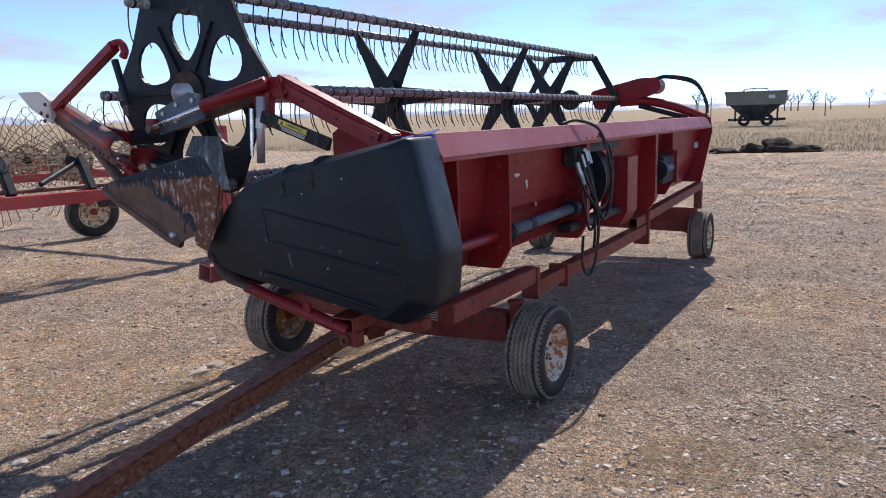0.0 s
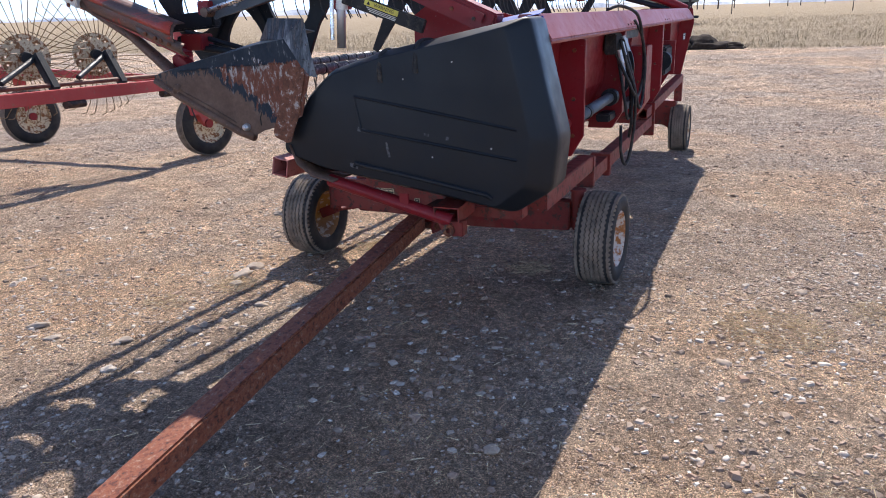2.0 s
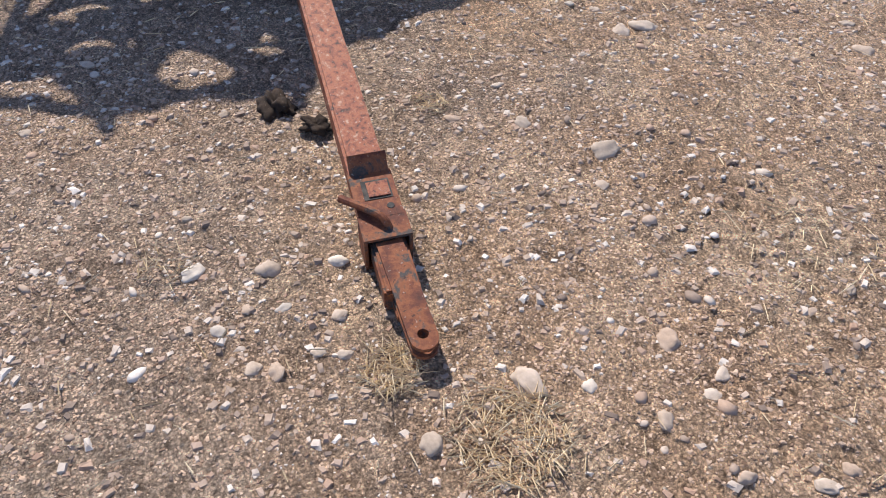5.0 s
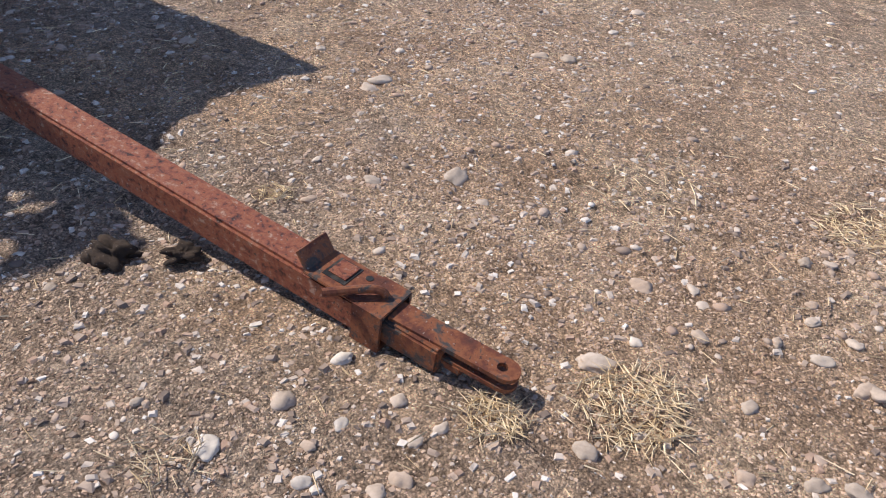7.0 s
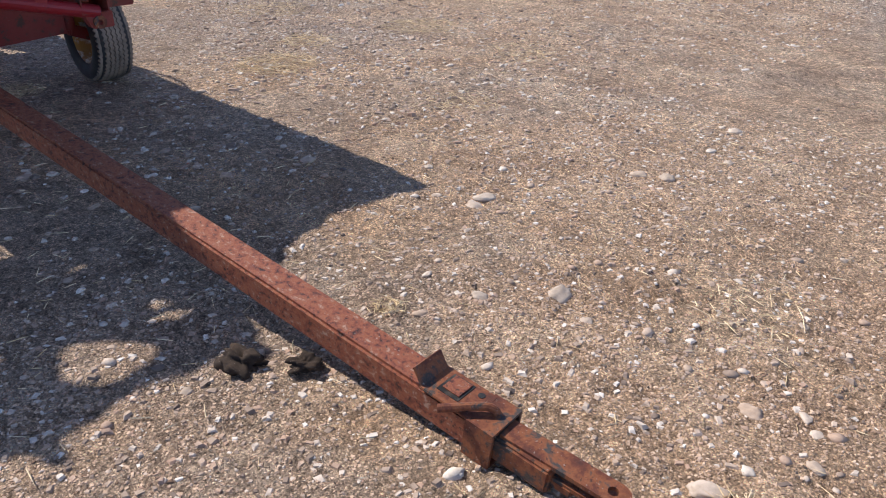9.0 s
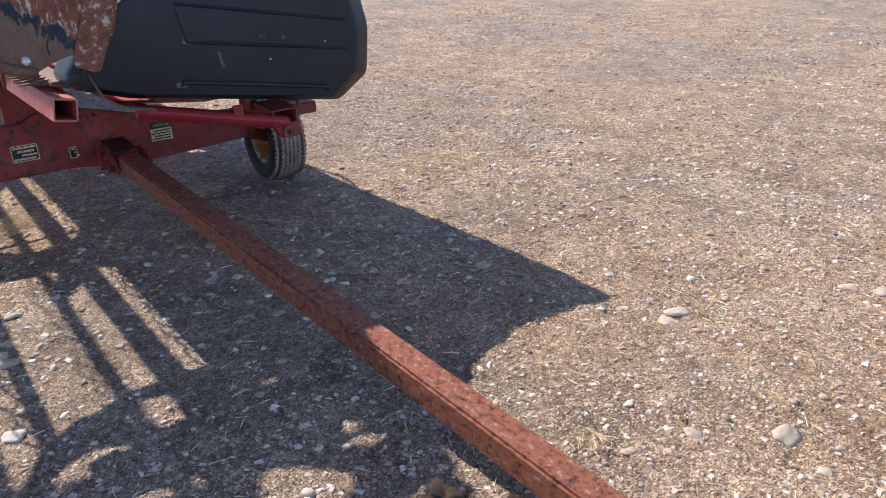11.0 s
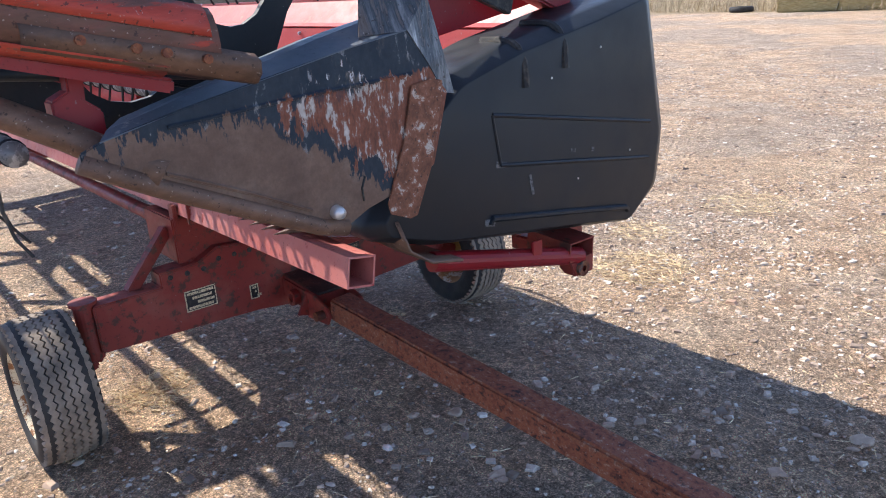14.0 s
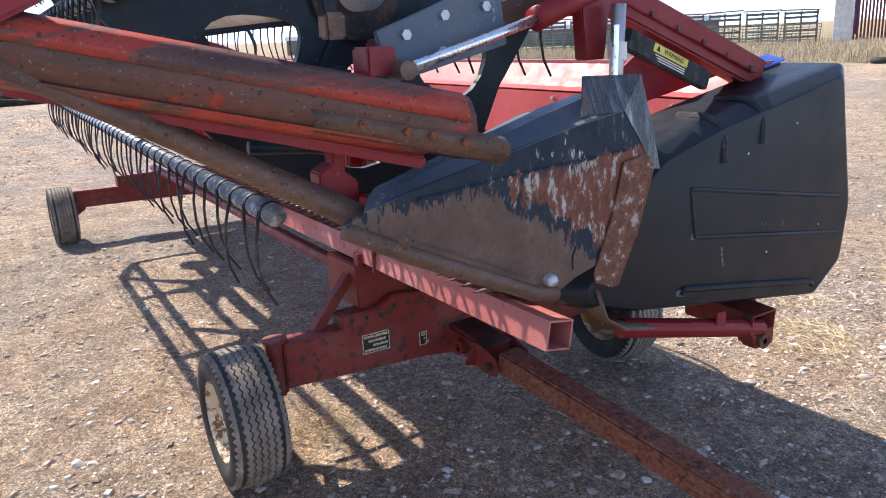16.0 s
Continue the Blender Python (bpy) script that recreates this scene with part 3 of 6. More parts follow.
def build_ground():
    xs, ys = axis(-5.2, -2.4, -7, 9, -60, 2600), axis(-1.9, 1.0, -7, 9, -1800, 1800)
    gx, gy = np.meshgrid(xs, ys, indexing="ij")
    z = (ground_height(gx, gy) + relief(gx, gy)).ravel()
    nx, ny = len(xs), len(ys)
    idx = np.arange(nx * ny).reshape(nx, ny)
    faces = np.stack([idx[:-1, :-1], idx[1:, :-1], idx[1:, 1:], idx[:-1, 1:]], -1).reshape(-1, 4)
    me = bpy.data.meshes.new("ground")
    me.from_pydata(np.column_stack([gx.ravel(), gy.ravel(), z]).tolist(), [], faces.tolist())
    me.polygons.foreach_set("use_smooth", [True] * len(me.polygons))
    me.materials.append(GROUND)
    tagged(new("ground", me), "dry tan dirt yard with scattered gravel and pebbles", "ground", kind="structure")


build_ground()


# ---- header trailer ----
def make_wheel(parent, m, rim_mat, label):
    """Wide ribbed trailer tyre on a small dished rim, axle along y, outer face towards -y."""
    hub = new("wheel")
    hub.parent, hub.matrix_basis = parent, m
    tagged(hub, label)
    R, W = 0.283, 0.117
    prof = [(-0.088, 0.165), (-0.106, 0.175), (-W, 0.215), (-0.113, 0.252), (-0.100, 0.272), (-0.080, R - 0.004), (0.080, R - 0.004), (0.100, 0.272), (0.113, 0.252), (W, 0.215), (0.106, 0.175), (0.088, 0.165)]
    side = part("tyre", lathe(prof, 40), SIDEWALL, hub, smooth=True)
    # tread: zigzag ribs round the tyre
    bm = bmesh.new()
    n = 108
    for a0, a1 in ((-0.106, -0.0720), (-0.0695, -0.0430), (-0.0405, -0.0150), (-0.0125, 0.0125), (0.0150, 0.0405), (0.0430, 0.0695), (0.0720, 0.106)):
        rings = []
        for i in range(n):
            th, zig = 6.28319 * i / n, 0.0055 * (1 if i % 2 else -1)
            def at(a, r):
                return bm.verts.new((math.cos(th) * r, a + zig, math.sin(th) * r))
            r0 = R - 0.008 - 0.010 * max(0, abs((a0 + a1) / 2) - 0.05) / 0.04
            rings.append([at(a0, r0 - 0.004), at(a0 + 0.002, r0 + 0.011), at(a1 - 0.002, r0 + 0.011), at(a1, r0 - 0.004)])
        for i in range(n):
            p, q = rings[i], rings[(i + 1) % n]
            for k in range(3):
                bm.faces.new((p[k], p[k + 1], q[k + 1], q[k]))
    part("tread", bm, RUBBER, side, "dusty worn zigzag tread")
    rim = [(-0.090, 0.168), (-0.102, 0.174), (-0.105, 0.166), (-0.080, 0.155), (-0.045, 0.140), (-0.030, 0.125), (-0.034, 0.075), (-0.050, 0.062), (-0.052, 0.035), (-0.075, 0.034), (-0.080, 0.001)]
    disc = part("rim", lathe(rim, 36), rim_mat, hub, "rust-stained painted steel rim", True)
    part("rim_back", lathe([(0.082, 0.168), (0.092, 0.174), (0.094, 0.166), (0.06, 0.150), (-0.025, 0.125), (-0.020, 0.08), (0.02, 0.05), (0.03, 0.001)], 30), RUSTRIM, hub, "yellow rusted rim back", True)
    for k in range(5):
        a = 1.2566 * k
        part("lug_nut", tube((0.05 * math.cos(a), -0.052, 0.05 * math.sin(a)), (0.05 * math.cos(a), -0.064, 0.05 * math.sin(a)), 0.009, 6), HITCH, disc)
    return hub


trailer = thing("header_trailer", "red four-wheeled header trailer with rusty drawbar", "trailer")
WHEELS = [(-0.005, -0.915, -2, "small wide trailer tyre on rusted white rim"), (-0.01, 1.155, 180, "small wide trailer tyre on rusty cream rim"),
          (5.40, -0.78, 0, "small wide trailer tyre on pale rim"), (5.42, 1.34, 180, "small wide trailer tyre on pale rim")]
for wx, wy, turn, lab in WHEELS:
    make_wheel(trailer, pose(wx, wy, 0.283, 0, 0, turn), WHITERIM if wx < 1 and wy < 0 else CREAM, lab)

# front steering axle: a deep arched channel
AX = [(0.965, 0.560), (0.70, 0.560), (0.70, 0.618), (0.54, 0.622), (0.45, 0.668), (0.20, 0.645), (-0.05, 0.580), (-0.30, 0.520), (-0.72, 0.500), (-0.72, 0.325), (-0.20, 0.300), (0.05, 0.300), (0.30, 0.335), (0.965, 0.365)]
axle = part("axle_beam", prism(AX, -0.065, 0.045, 0.006), TRAILER, trailer)
for s, y in ((1, 0.985), (-1, -0.755)):
    part("kingpin", tube((-0.01, y, 0.34), (-0.01, y, 0.565), 0.040, 20), TRAILER, axle)
    part("kingpin_cap", tube((-0.01, y, 0.565), (-0.01, y, 0.578), 0.052, 18), TRAILER, axle)
    part("spindle", beam((0, y, 0.335), (0.01, y + s * 0.13, 0.283), 0.06, 0.07, 0.008), TRAILER, axle)
    part("steering_arm", beam((-0.01, y, 0.325), (0.15, y - s * 0.06, 0.310), 0.05, 0.02, 0.004), TRAILER, axle)
part("tie_rod", tube((0.15, 0.88, 0.300), (0.15, -0.73, 0.300), 0.012, 10), TRAILER, axle)
for i in range(8):
    part("bolt_hole", tube((-0.0685, 0.66 - i * 0.07, 0.592 + (0.026 if i > 2 else 0)), (-0.0665, 0.66 - i * 0.07, 0.592 + (0.026 if i > 2 else 0)), 0.011, 10), INK, axle)


def add_decal(parent, y0, y1, z0, z1, x, lines, lean=0.0):
    d = part("decal", box(x - 0.0015, x, y0, y1, z0, z1), DECAL, parent, "worn black and cream safety decal")
    part("decal_field", box(x - 0.0021, x - 0.0015, y0 + 0.005, y1 - 0.005, z0 + 0.005, z1 - 0.005), INK, d)
    bm = bmesh.new()
    for k in range(lines):
        z = z1 - (k + 0.7) * (z1 - z0) / (lines + 0.4)
        h = (z1 - z0) / (lines + 0.4) * 0.55
        add_box(bm, x - 0.0028, x - 0.0021, y0 + 0.010 + 0.008 * (k % 2), y1 - 0.010 - 0.02 * (k % 3), z - h / 2, z + h / 2)
    part("print", bm, DECAL, d, "cream worn print bars")
    return d


add_decal(axle, 0.485, 0.618, 0.425, 0.515, -0.066, 4)
add_decal(axle, 0.295, 0.335, 0.395, 0.460, -0.066, 3)
# caution decal, upper line readable
cd = part("decal", box(-0.0675, -0.066, -0.245, -0.120, 0.405, 0.515), DECAL, axle, "cream caution decal")
part("print", box(-0.0688, -0.0678, -0.245, -0.120, 0.478, 0.515), INK, cd)
tc = bpy.data.curves.new("caution_text", "FONT")
tc.body, tc.size, tc.extrude = "CAUTION", 0.022, 0.0004
tc.align_x, tc.align_y = "CENTER", "CENTER"
tc.materials.append(DECAL)
to = new("caution_text", tc)
to.parent, to.matrix_basis = cd, Matrix.Translation((-0.0696, -0.1825, 0.4965)) @ Matrix(((0, 0, -1, 0), (-1, 0, 0, 0), (0, 1, 0, 0), (0, 0, 0, 1)))
bm = bmesh.new()
for k in range(4):
    add_box(bm, -0.0688, -0.0678, -0.237, -0.128 - 0.014 * (k % 2), 0.414 + k * 0.0155, 0.421 + k * 0.0155)
part("print", bm, INK, cd)

# drawbar hinge, drawbar and hitch
hinge = part("hinge_box", beam((-0.05, 0.10, 0.405), (-0.36, 0.112, 0.395), 0.150, 0.105, 0.010), TRAILER, trailer, "dark greasy red hinge box")
for s in (-1, 1):
    part("hinge_cheek", prism([(-0.30, 0.335), (-0.46, 0.345), (-0.485, 0.385), (-0.46, 0.425), (-0.36, 0.455), (-0.30, 0.455)], 0, 0.012, 0.002), TRAILER, hinge).matrix_basis = Matrix.Translation((0, 0.108 + s * 0.083 + 0.006, 0)) @ Matrix(((0, 1, 0, 0), (-1, 0, 0, 0), (0, 0, 1, 0), (0, 0, 0, 1)))
part("hinge_top_plate", beam((-0.06, 0.10, 0.462), (-0.38, 0.112, 0.452), 0.135, 0.010, 0.003), HUBM, hinge, "worn dark top plate")
part("hinge_ring", lathe([(0.185, 0.020), (0.185, 0.036), (0.215, 0.036), (0.215, 0.020), (0.185, 0.020)], 20), TRAILER, hinge, smooth=False).matrix_basis = Matrix.Translation((-0.20, 0, 0.400))
part("hinge_flange", prism([(0.19, 0.345), (0.245, 0.360), (0.19, 0.455)], -0.315, -0.300, 0.002), TRAILER, hinge)
part("hinge_pin", tube((-0.435, 0.005, 0.385), (-0.435, 0.235, 0.385), 0.020, 14), HITCH, hinge)
D0, D1 = Vector((-0.46, 0.128, 0.410)), Vector((-4.00, -0.080, 0.047))
dd = (D1 - D0).normalized()
bar = part("drawbar", beam(D0, D1, 0.106, 0.098, 0.009), TONGUE, trailer, "long rusty red square drawbar")
part("seam", beam(D0 + dd * 0.30 + Vector((0, 0, 0.048)), D0 + dd * 0.316 + Vector((0, 0, 0.050)), 0.105, 0.004), HITCH, bar)
side = dd.cross(Vector((0, 0, 1))).normalized()
upv = side.cross(dd).normalized()


def on_bar(a, s=0.0, u=0.0):
    """A point a metres back from the drawbar's front end, s to its right, u above its centre line."""
    return D1 - dd * a + side * s + upv * u


collar = part("collar", hollow(on_bar(-0.03), on_bar(0.055), 0.126, 0.116, 0.009), HITCH, bar, "rusted latch collar")
part("latch_plate", beam(on_bar(0.040, 0, 0.0545), on_bar(0.212, 0, 0.0545), 0.118, 0.008, 0.002), HITCH, bar)
part("latch_flap", beam(on_bar(0.206, 0, 0.054), on_bar(0.240, 0, 0.100), 0.106, 0.006), HITCH, bar)
part("latch_slot", beam(on_bar(0.105, -0.006, 0.0592), on_bar(0.175, -0.006, 0.0592), 0.076, 0.002), INK, collar)
part("latch_tongue", beam(on_bar(0.112, -0.010, 0.061), on_bar(0.166, -0.010, 0.061), 0.058, 0.005), TONGUE, collar)
part("latch_handle", sweep(spline([on_bar(0.005, -0.010, 0.050), on_bar(0.015, -0.002, 0.072), on_bar(0.045, 0.020, 0.078), on_bar(0.120, 0.095, 0.070)], 6), 0.011, 10), HITCH, collar, "bent rusty latch lever")
for s in (-0.03, 0.035):
    part("collar_hole", tube(on_bar(0.075, s, 0.0580), on_bar(0.075, s, 0.0600), 0.010, 10), INK, collar)
neck = part("drawbar_neck", beam(on_bar(0.10), on_bar(-0.185, 0, 0.002), 0.092, 0.072, 0.006), HITCH, bar)
E0, E1 = on_bar(-0.02, 0, 0.038), Vector((-4.365, -0.117, 0.046))
# clevis: two flat lugs with a pin hole through both
def lug(z_off, name):
    n = 20
    out = [(0.0, -0.034), (0.30, -0.034)] + [(0.30 + 0.034 * math.sin(math.pi * k / 8), -0.034 * math.cos(math.pi * k / 8)) for k in range(1, 8)] + [(0.30, 0.034), (0.0, 0.034)]
    hole = [(0.29 + 0.0135 * math.cos(6.28319 * k / n), 0.0135 * math.sin(6.28319 * k / n)) for k in range(n)]
    bm = prism([(a, b) for a, b in out], 0, 0.012, 0.0, [hole])
    ob = part(name, bm, HITCH, neck)
    d = (E1 - E0).normalized()
    s = Vector((0, 0, 1)).cross(d).normalized()
    u = d.cross(s)
    ob.matrix_basis = Matrix(((u.x, d.x, s.x, 0), (u.y, d.y, s.y, 0), (u.z, d.z, s.z, 0), (0, 0, 0, 1)))
    ob.matrix_basis.translation = E0 + d * ((E1 - E0).length - 0.334) + u * z_off
    return ob
lug(-0.004, "clevis_lug")
lug(-0.036, "clevis_lug")
part("clevis_web", beam(on_bar(-0.05, 0, -0.006), on_bar(-0.24, 0, -0.004), 0.056, 0.026, 0.004), HITCH, neck)

# rails that carry the header
rail = part("front_rail", hollow((-1.27, 0.52, 0.868), (5.45, 0.50, 0.86), 0.092, 0.092, 0.006, (0, -0.17, 0.985)), PINK, trailer, "sun-faded red square tube rail")
part("weld_seam", box(-0.155, -0.145, 0.462, 0.578, 0.812, 0.925), TRAILER, rail)
part("saddle", prism([(0.60, 0.62), (0.60, 0.815), (0.30, 0.80), (0.20, 0.62)], -0.02, 0.30, 0.006), TRAILER, trailer)
part("saddle_stop", box(-0.03, 0.02, 0.572, 0.590, 0.76, 0.87, 0.003), TRAILER, trailer)
part("strut", beam((0.06, 0.60, 0.76), (0.02, 0.80, 0.55), 0.045, 0.045, 0.004), TRAILER, trailer)
part("strut", beam((0.06, 0.50, 0.70), (-0.03, 0.56, 0.60), 0.03, 0.03, 0.004), TRAILER, trailer)
part("main_pipe", tube((-0.02, 0.41, 0.645), (5.41, 0.42, 0.66), 0.036, 16), TRAILER, trailer)
part("rear_rail", hollow((0.22, -0.74, 0.598), (2.94, -0.74, 0.665), 0.085, 0.095), TRAILER, trailer)
part("rear_extension", beam((-0.85, -0.745, 0.680), (0.24, -0.745, 0.695), 0.095, 0.105, 0.006), TRAILER, trailer)
part("drop_bracket", prism([(-0.80, 0.54), (-0.69, 0.54), (-0.69, 0.742), (-0.80, 0.742)], 0.22, 0.27, 0.004), TRAILER, trailer)
part("cross_channel", beam((-0.99, -0.40, 0.655), (-0.99, -0.72, 0.655), 0.10, 0.06, 0.006), TRAILER, trailer)
part("rear_rail_riser", hollow((2.55, -0.735, 0.755), (5.45, -0.735, 0.895), 0.085, 0.085), TRAILER, trailer)
for x, z in ((0.75, 0.675), (2.86, 0.83)):
    part("rail_post", box(x, x + 0.05, -0.80, -0.66, 0.52, z, 0.004), TRAILER, trailer)
part("rail_foot", box(5.36, 5.44, -0.78, -0.69, 0.61, 0.855, 0.004), TRAILER, trailer)
part("rear_axle_beam", beam((5.41, -0.66, 0.40), (5.41, 1.22, 0.43), 0.10, 0.17, 0.008, ), TRAILER, trailer)
part("rear_axle_riser", box(5.32, 5.50, -0.72, 0.80, 0.46, 0.62, 0.008), TRAILER, trailer)
for s in (-1, 1):
    part("spindle", beam((5.41, 0.28 + s * 0.86, 0.36), (5.41, 0.28 + s * 0.98, 0.283), 0.07, 0.08, 0.008), TRAILER, trailer)


# ---- combine header ----
SLOPE = 0.02
header = thing("combine_header", "red grain header with black pickup reel on trailer", "combine header",
               m=Matrix.Translation((0, 0, 1.1 * SLOPE)) @ pose(0, 0, 0, 0, -math.degrees(math.atan(SLOPE)), 0))
X0, X1 = -1.0, 5.50


def shrink(y, z, d):
    """Draws a point of the shield's outline towards its middle."""
    return y + (-0.25 - y) * d / 0.55, z + (1.12 - z) * d / 0.40


def rounded(poly, r, n=5):
    out = []
    for i, p in enumerate(poly):
        p, a, b = Vector(p), Vector(poly[i - 1]), Vector(poly[(i + 1) % len(poly)])
        u, v = (a - p), (b - p)
        k = min(r, u.length * 0.45, v.length * 0.45)
        s, e = p + u.normalized() * k, p + v.normalized() * k
        for j in range(n + 1):
            t = j / n
            out.append(tuple(s * (1 - t) ** 2 + p * 2 * t * (1 - t) + e * t * t))
    return out


SH = [(-0.818, 1.585), (-0.45, 1.515), (-0.10, 1.445), (0.17, 1.365), (0.31, 1.245), (0.49, 0.99), (0.48, 0.945), (0.26, 0.875), (-0.41, 0.768), (-0.752, 0.715), (-0.926, 0.828), (-0.950, 1.06)]


def shield_point(y, z, k):
    """The outline drawn in for the moulded chamfer: wide along the rear edge, narrow elsewhere."""
    rear = min(1.0, max(0.0, (-0.52 - y) / 0.38))
    return y + k * (0.105 * rear + 0.030 * (-0.25 - y) / 0.55 * (1 - rear)), z + k * 0.085 * (1.12 - z)


def shield_mesh():
    bm = bmesh.new()
    base = rounded(SH, 0.032, 4)
    rings = []
    for x, k in ((X0, 0.0), (-1.212, 0.0), (-1.226, 0.04), (-1.236, 0.13), (-1.274, 0.78), (-1.285, 0.94), (-1.2895, 1.04), (-1.290, 1.12)):
        rings.append([bm.verts.new((x, *shield_point(y, z, k))) for y, z in base])
    n = len(base)
    for a, b in zip(rings, rings[1:]):
        for i in range(n):
            bm.faces.new((a[i], a[(i + 1) % n], b[(i + 1) % n], b[i]))
    bm.faces.new(rings[-1])
    back = [bm.verts.new((X0, *shrink(y, z, 0.012))) for y, z in base]
    deep = [bm.verts.new((-1.15, *shrink(y, z, 0.012))) for y, z in base]
    for a, b in ((rings[0], back), (back, deep)):
        for i in range(n):
            bm.faces.new((a[i], a[(i + 1) % n], b[(i + 1) % n], b[i]))
    bm.faces.new(deep)
    return bm


shield = part("end_shield", shield_mesh(), PLASTIC, header, "scuffed black moulded plastic end shield", True)
part("moulded_rib", sweep([(-1.288, 0.03, 1.245), (-1.290, -0.40, 1.172), (-1.287, -0.78, 1.107)], 0.008, 8), PLASTIC, shield)
part("moulded_rib", sweep([(-1.288, 0.03, 1.245), (-1.290, 0.0, 1.085)], 0.006, 8), PLASTIC, shield)
part("moulded_rib", sweep([(-1.288, 0.0, 1.085), (-1.291, -0.40, 1.028), (-1.287, -0.78, 0.972)], 0.008, 8), PLASTIC, shield)
part("moulded_rib", sweep([(-1.290, 0.05, 0.905), (-1.293, 0.045, 0.922), (-1.293, -0.3, 0.865), (-1.293, -0.64, 0.806), (-1.288, -0.66, 0.790)], 0.011, 8), PLASTIC, shield)
part("scuff", beam((-1.2905, 0.02, 1.090), (-1.2905, -0.025, 1.083), 0.020, 0.0012, 0.0, (-1, 0, 0)), SCUFF, shield, "pale scraped scuff mark")
part("scuff", beam((-1.2905, 0.075, 0.915), (-1.2905, 0.03, 0.905), 0.022, 0.0012, 0.0, (-1, 0, 0)), SCUFF, shield, "pale scraped scuff mark")
for y in (-0.30, -0.115):
    part("moulded_slot", sweep(spline([(-1.10, y, 1.485 - (y + 0.3) * 0.22), (-1.225, y, 1.483 - (y + 0.3) * 0.22), (-1.276, y, 1.440 - (y + 0.3) * 0.22), (-1.289, y, 1.35 - (y + 0.3) * 0.22)], 5), 0.015, 8), INK, shield)
for y, z in ((-0.48, 1.40), (-0.235, 1.325), (-0.66, 1.02), (-0.37, 0.97)):
    part("rivet", tube((-1.288, y, z), (-1.292, y, z), 0.004, 8), GALV, shield)
part("scuff", beam((-1.2905, -0.13, 1.03), (-1.2905, -0.145, 0.96), 0.012, 0.0012, 0.0, (-1, 0, 0)), SCUFF, shield, "pale scraped scuff mark")
part("scuff", beam((-1.2905, -0.33, 1.075), (-1.2905, -0.355, 1.071), 0.012, 0.0012, 0.0, (-1, 0, 0)), SCUFF, shield, "pale scraped scuff mark")
part("scuff", beam((-1.2905, -0.44, 1.060), (-1.2905, -0.455, 1.058), 0.016, 0.0012, 0.0, (-1, 0, 0)), SCUFF, shield, "pale scraped scuff mark")
part("blue_edge", sweep([(X0 - 0.005, -0.805, 1.580), (X0 - 0.005, -0.86, 1.32), (X0 - 0.005, -0.912, 1.06), (X0 - 0.005, -0.906, 0.98)], 0.009, 8), BLUE, shield, "ragged blue tape edge")
part("blue_flap", sheet([[(-1.01, -0.80, 1.592), (-1.01, -0.55, 1.545)], [(-0.93, -0.80, 1.612), (-0.93, -0.55, 1.568)]], 0.003), BLUE, shield, "blue tape flap")
part("drain_hook", sweep(spline([(-1.02, -0.60, 0.74), (-1.02, -0.62, 0.70), (-1.02, -0.61, 0.665), (-1.02, -0.58, 0.68)], 4), 0.009, 8), HITCH, header)

# sheet-metal body
part("top_beam", prism([(-0.845, 1.455), (-0.855, 1.475), (-0.785, 1.590), (-0.690, 1.590), (-0.690, 1.455)], X0, X1, 0.006), PALE_RED, header, "pale pinkish red top beam")
MOUTH0, MOUTH1 = 1.26, 2.97          # the feeder mouth is open through both sheets
for x0, x1 in ((X0, MOUTH0), (MOUTH1, X1)):
    part("rear_sheet", sheet([[(x0, -0.70, 1.46), (x1, -0.70, 1.46)], [(x0, -0.655, 1.10), (x1, -0.655, 1.10)], [(x0, -0.52, 0.80), (x1, -0.52, 0.80)]], 0.006), RED, header, "dull red rear sheet")
    part("inner_sheet", sheet([[(x0 + 0.01, -0.56, 1.445), (x1, -0.56, 1.445)], [(x0 + 0.01, -0.47, 1.0), (x1, -0.47, 1.0)], [(x0 + 0.01, -0.30, 0.86), (x1, -0.30, 0.86)]], 0.005), RED_IN, header, "sun-faded red inner sheet")
part("rear_sheet", sheet([[(2.12, -0.70, 1.46), (MOUTH1, -0.70, 1.46)], [(2.12, -0.665, 1.16), (MOUTH1, -0.665, 1.16)]], 0.006), RED, header, "dull red rear sheet")
part("inner_top_sheet", sheet([[(X0 + 0.01, -0.69, 1.575), (X1, -0.69, 1.575)], [(X0 + 0.01, -0.60, 1.47), (X1, -0.60, 1.47)], [(X0 + 0.01, -0.56, 1.455), (X1, -0.56, 1.455)]], 0.005), RED_IN, header, "sun-faded red inner sheet")
# pan lengthened 9 cm past the end plate to block sun from the drawbar
part("floor_pan", sheet([[(X0 - 0.09, -0.52, 0.80), (X1, -0.52, 0.80)], [(X0 - 0.09, -0.1, 0.79), (X1, -0.1, 0.79)], [(X0 - 0.09, 0.28, 0.84), (X1, 0.28, 0.84)], [(X0 - 0.09, 0.43, 0.945), (X1, 0.43, 0.945)]], 0.006), RED_IN, header)
for k in range(9):
    x = X0 + 0.30 + k * 0.75
    part("bolt", tube((x, -0.545, 1.42), (x, -0.530, 1.42), 0.010, 6), GALV, header)
ENDP = [(-0.80, 1.56), (-0.10, 1.43), (0.25, 1.30), (0.47, 0.98), (0.40, 0.90), (-0.50, 0.79), (-0.80, 0.86)]
part("end_plate", prism(ENDP, X0 + 0.002, X0 + 0.012), RED, header)
FARP = [(-0.835, 1.585), (-0.25, 1.60), (0.10, 1.50), (0.47, 0.98), (0.40, 0.90), (-0.52, 0.80), (-0.74, 0.80), (-0.86, 1.42)]
far_end = part("end_plate", prism(FARP, X1, X1 + 0.025, 0.004), RED, header)
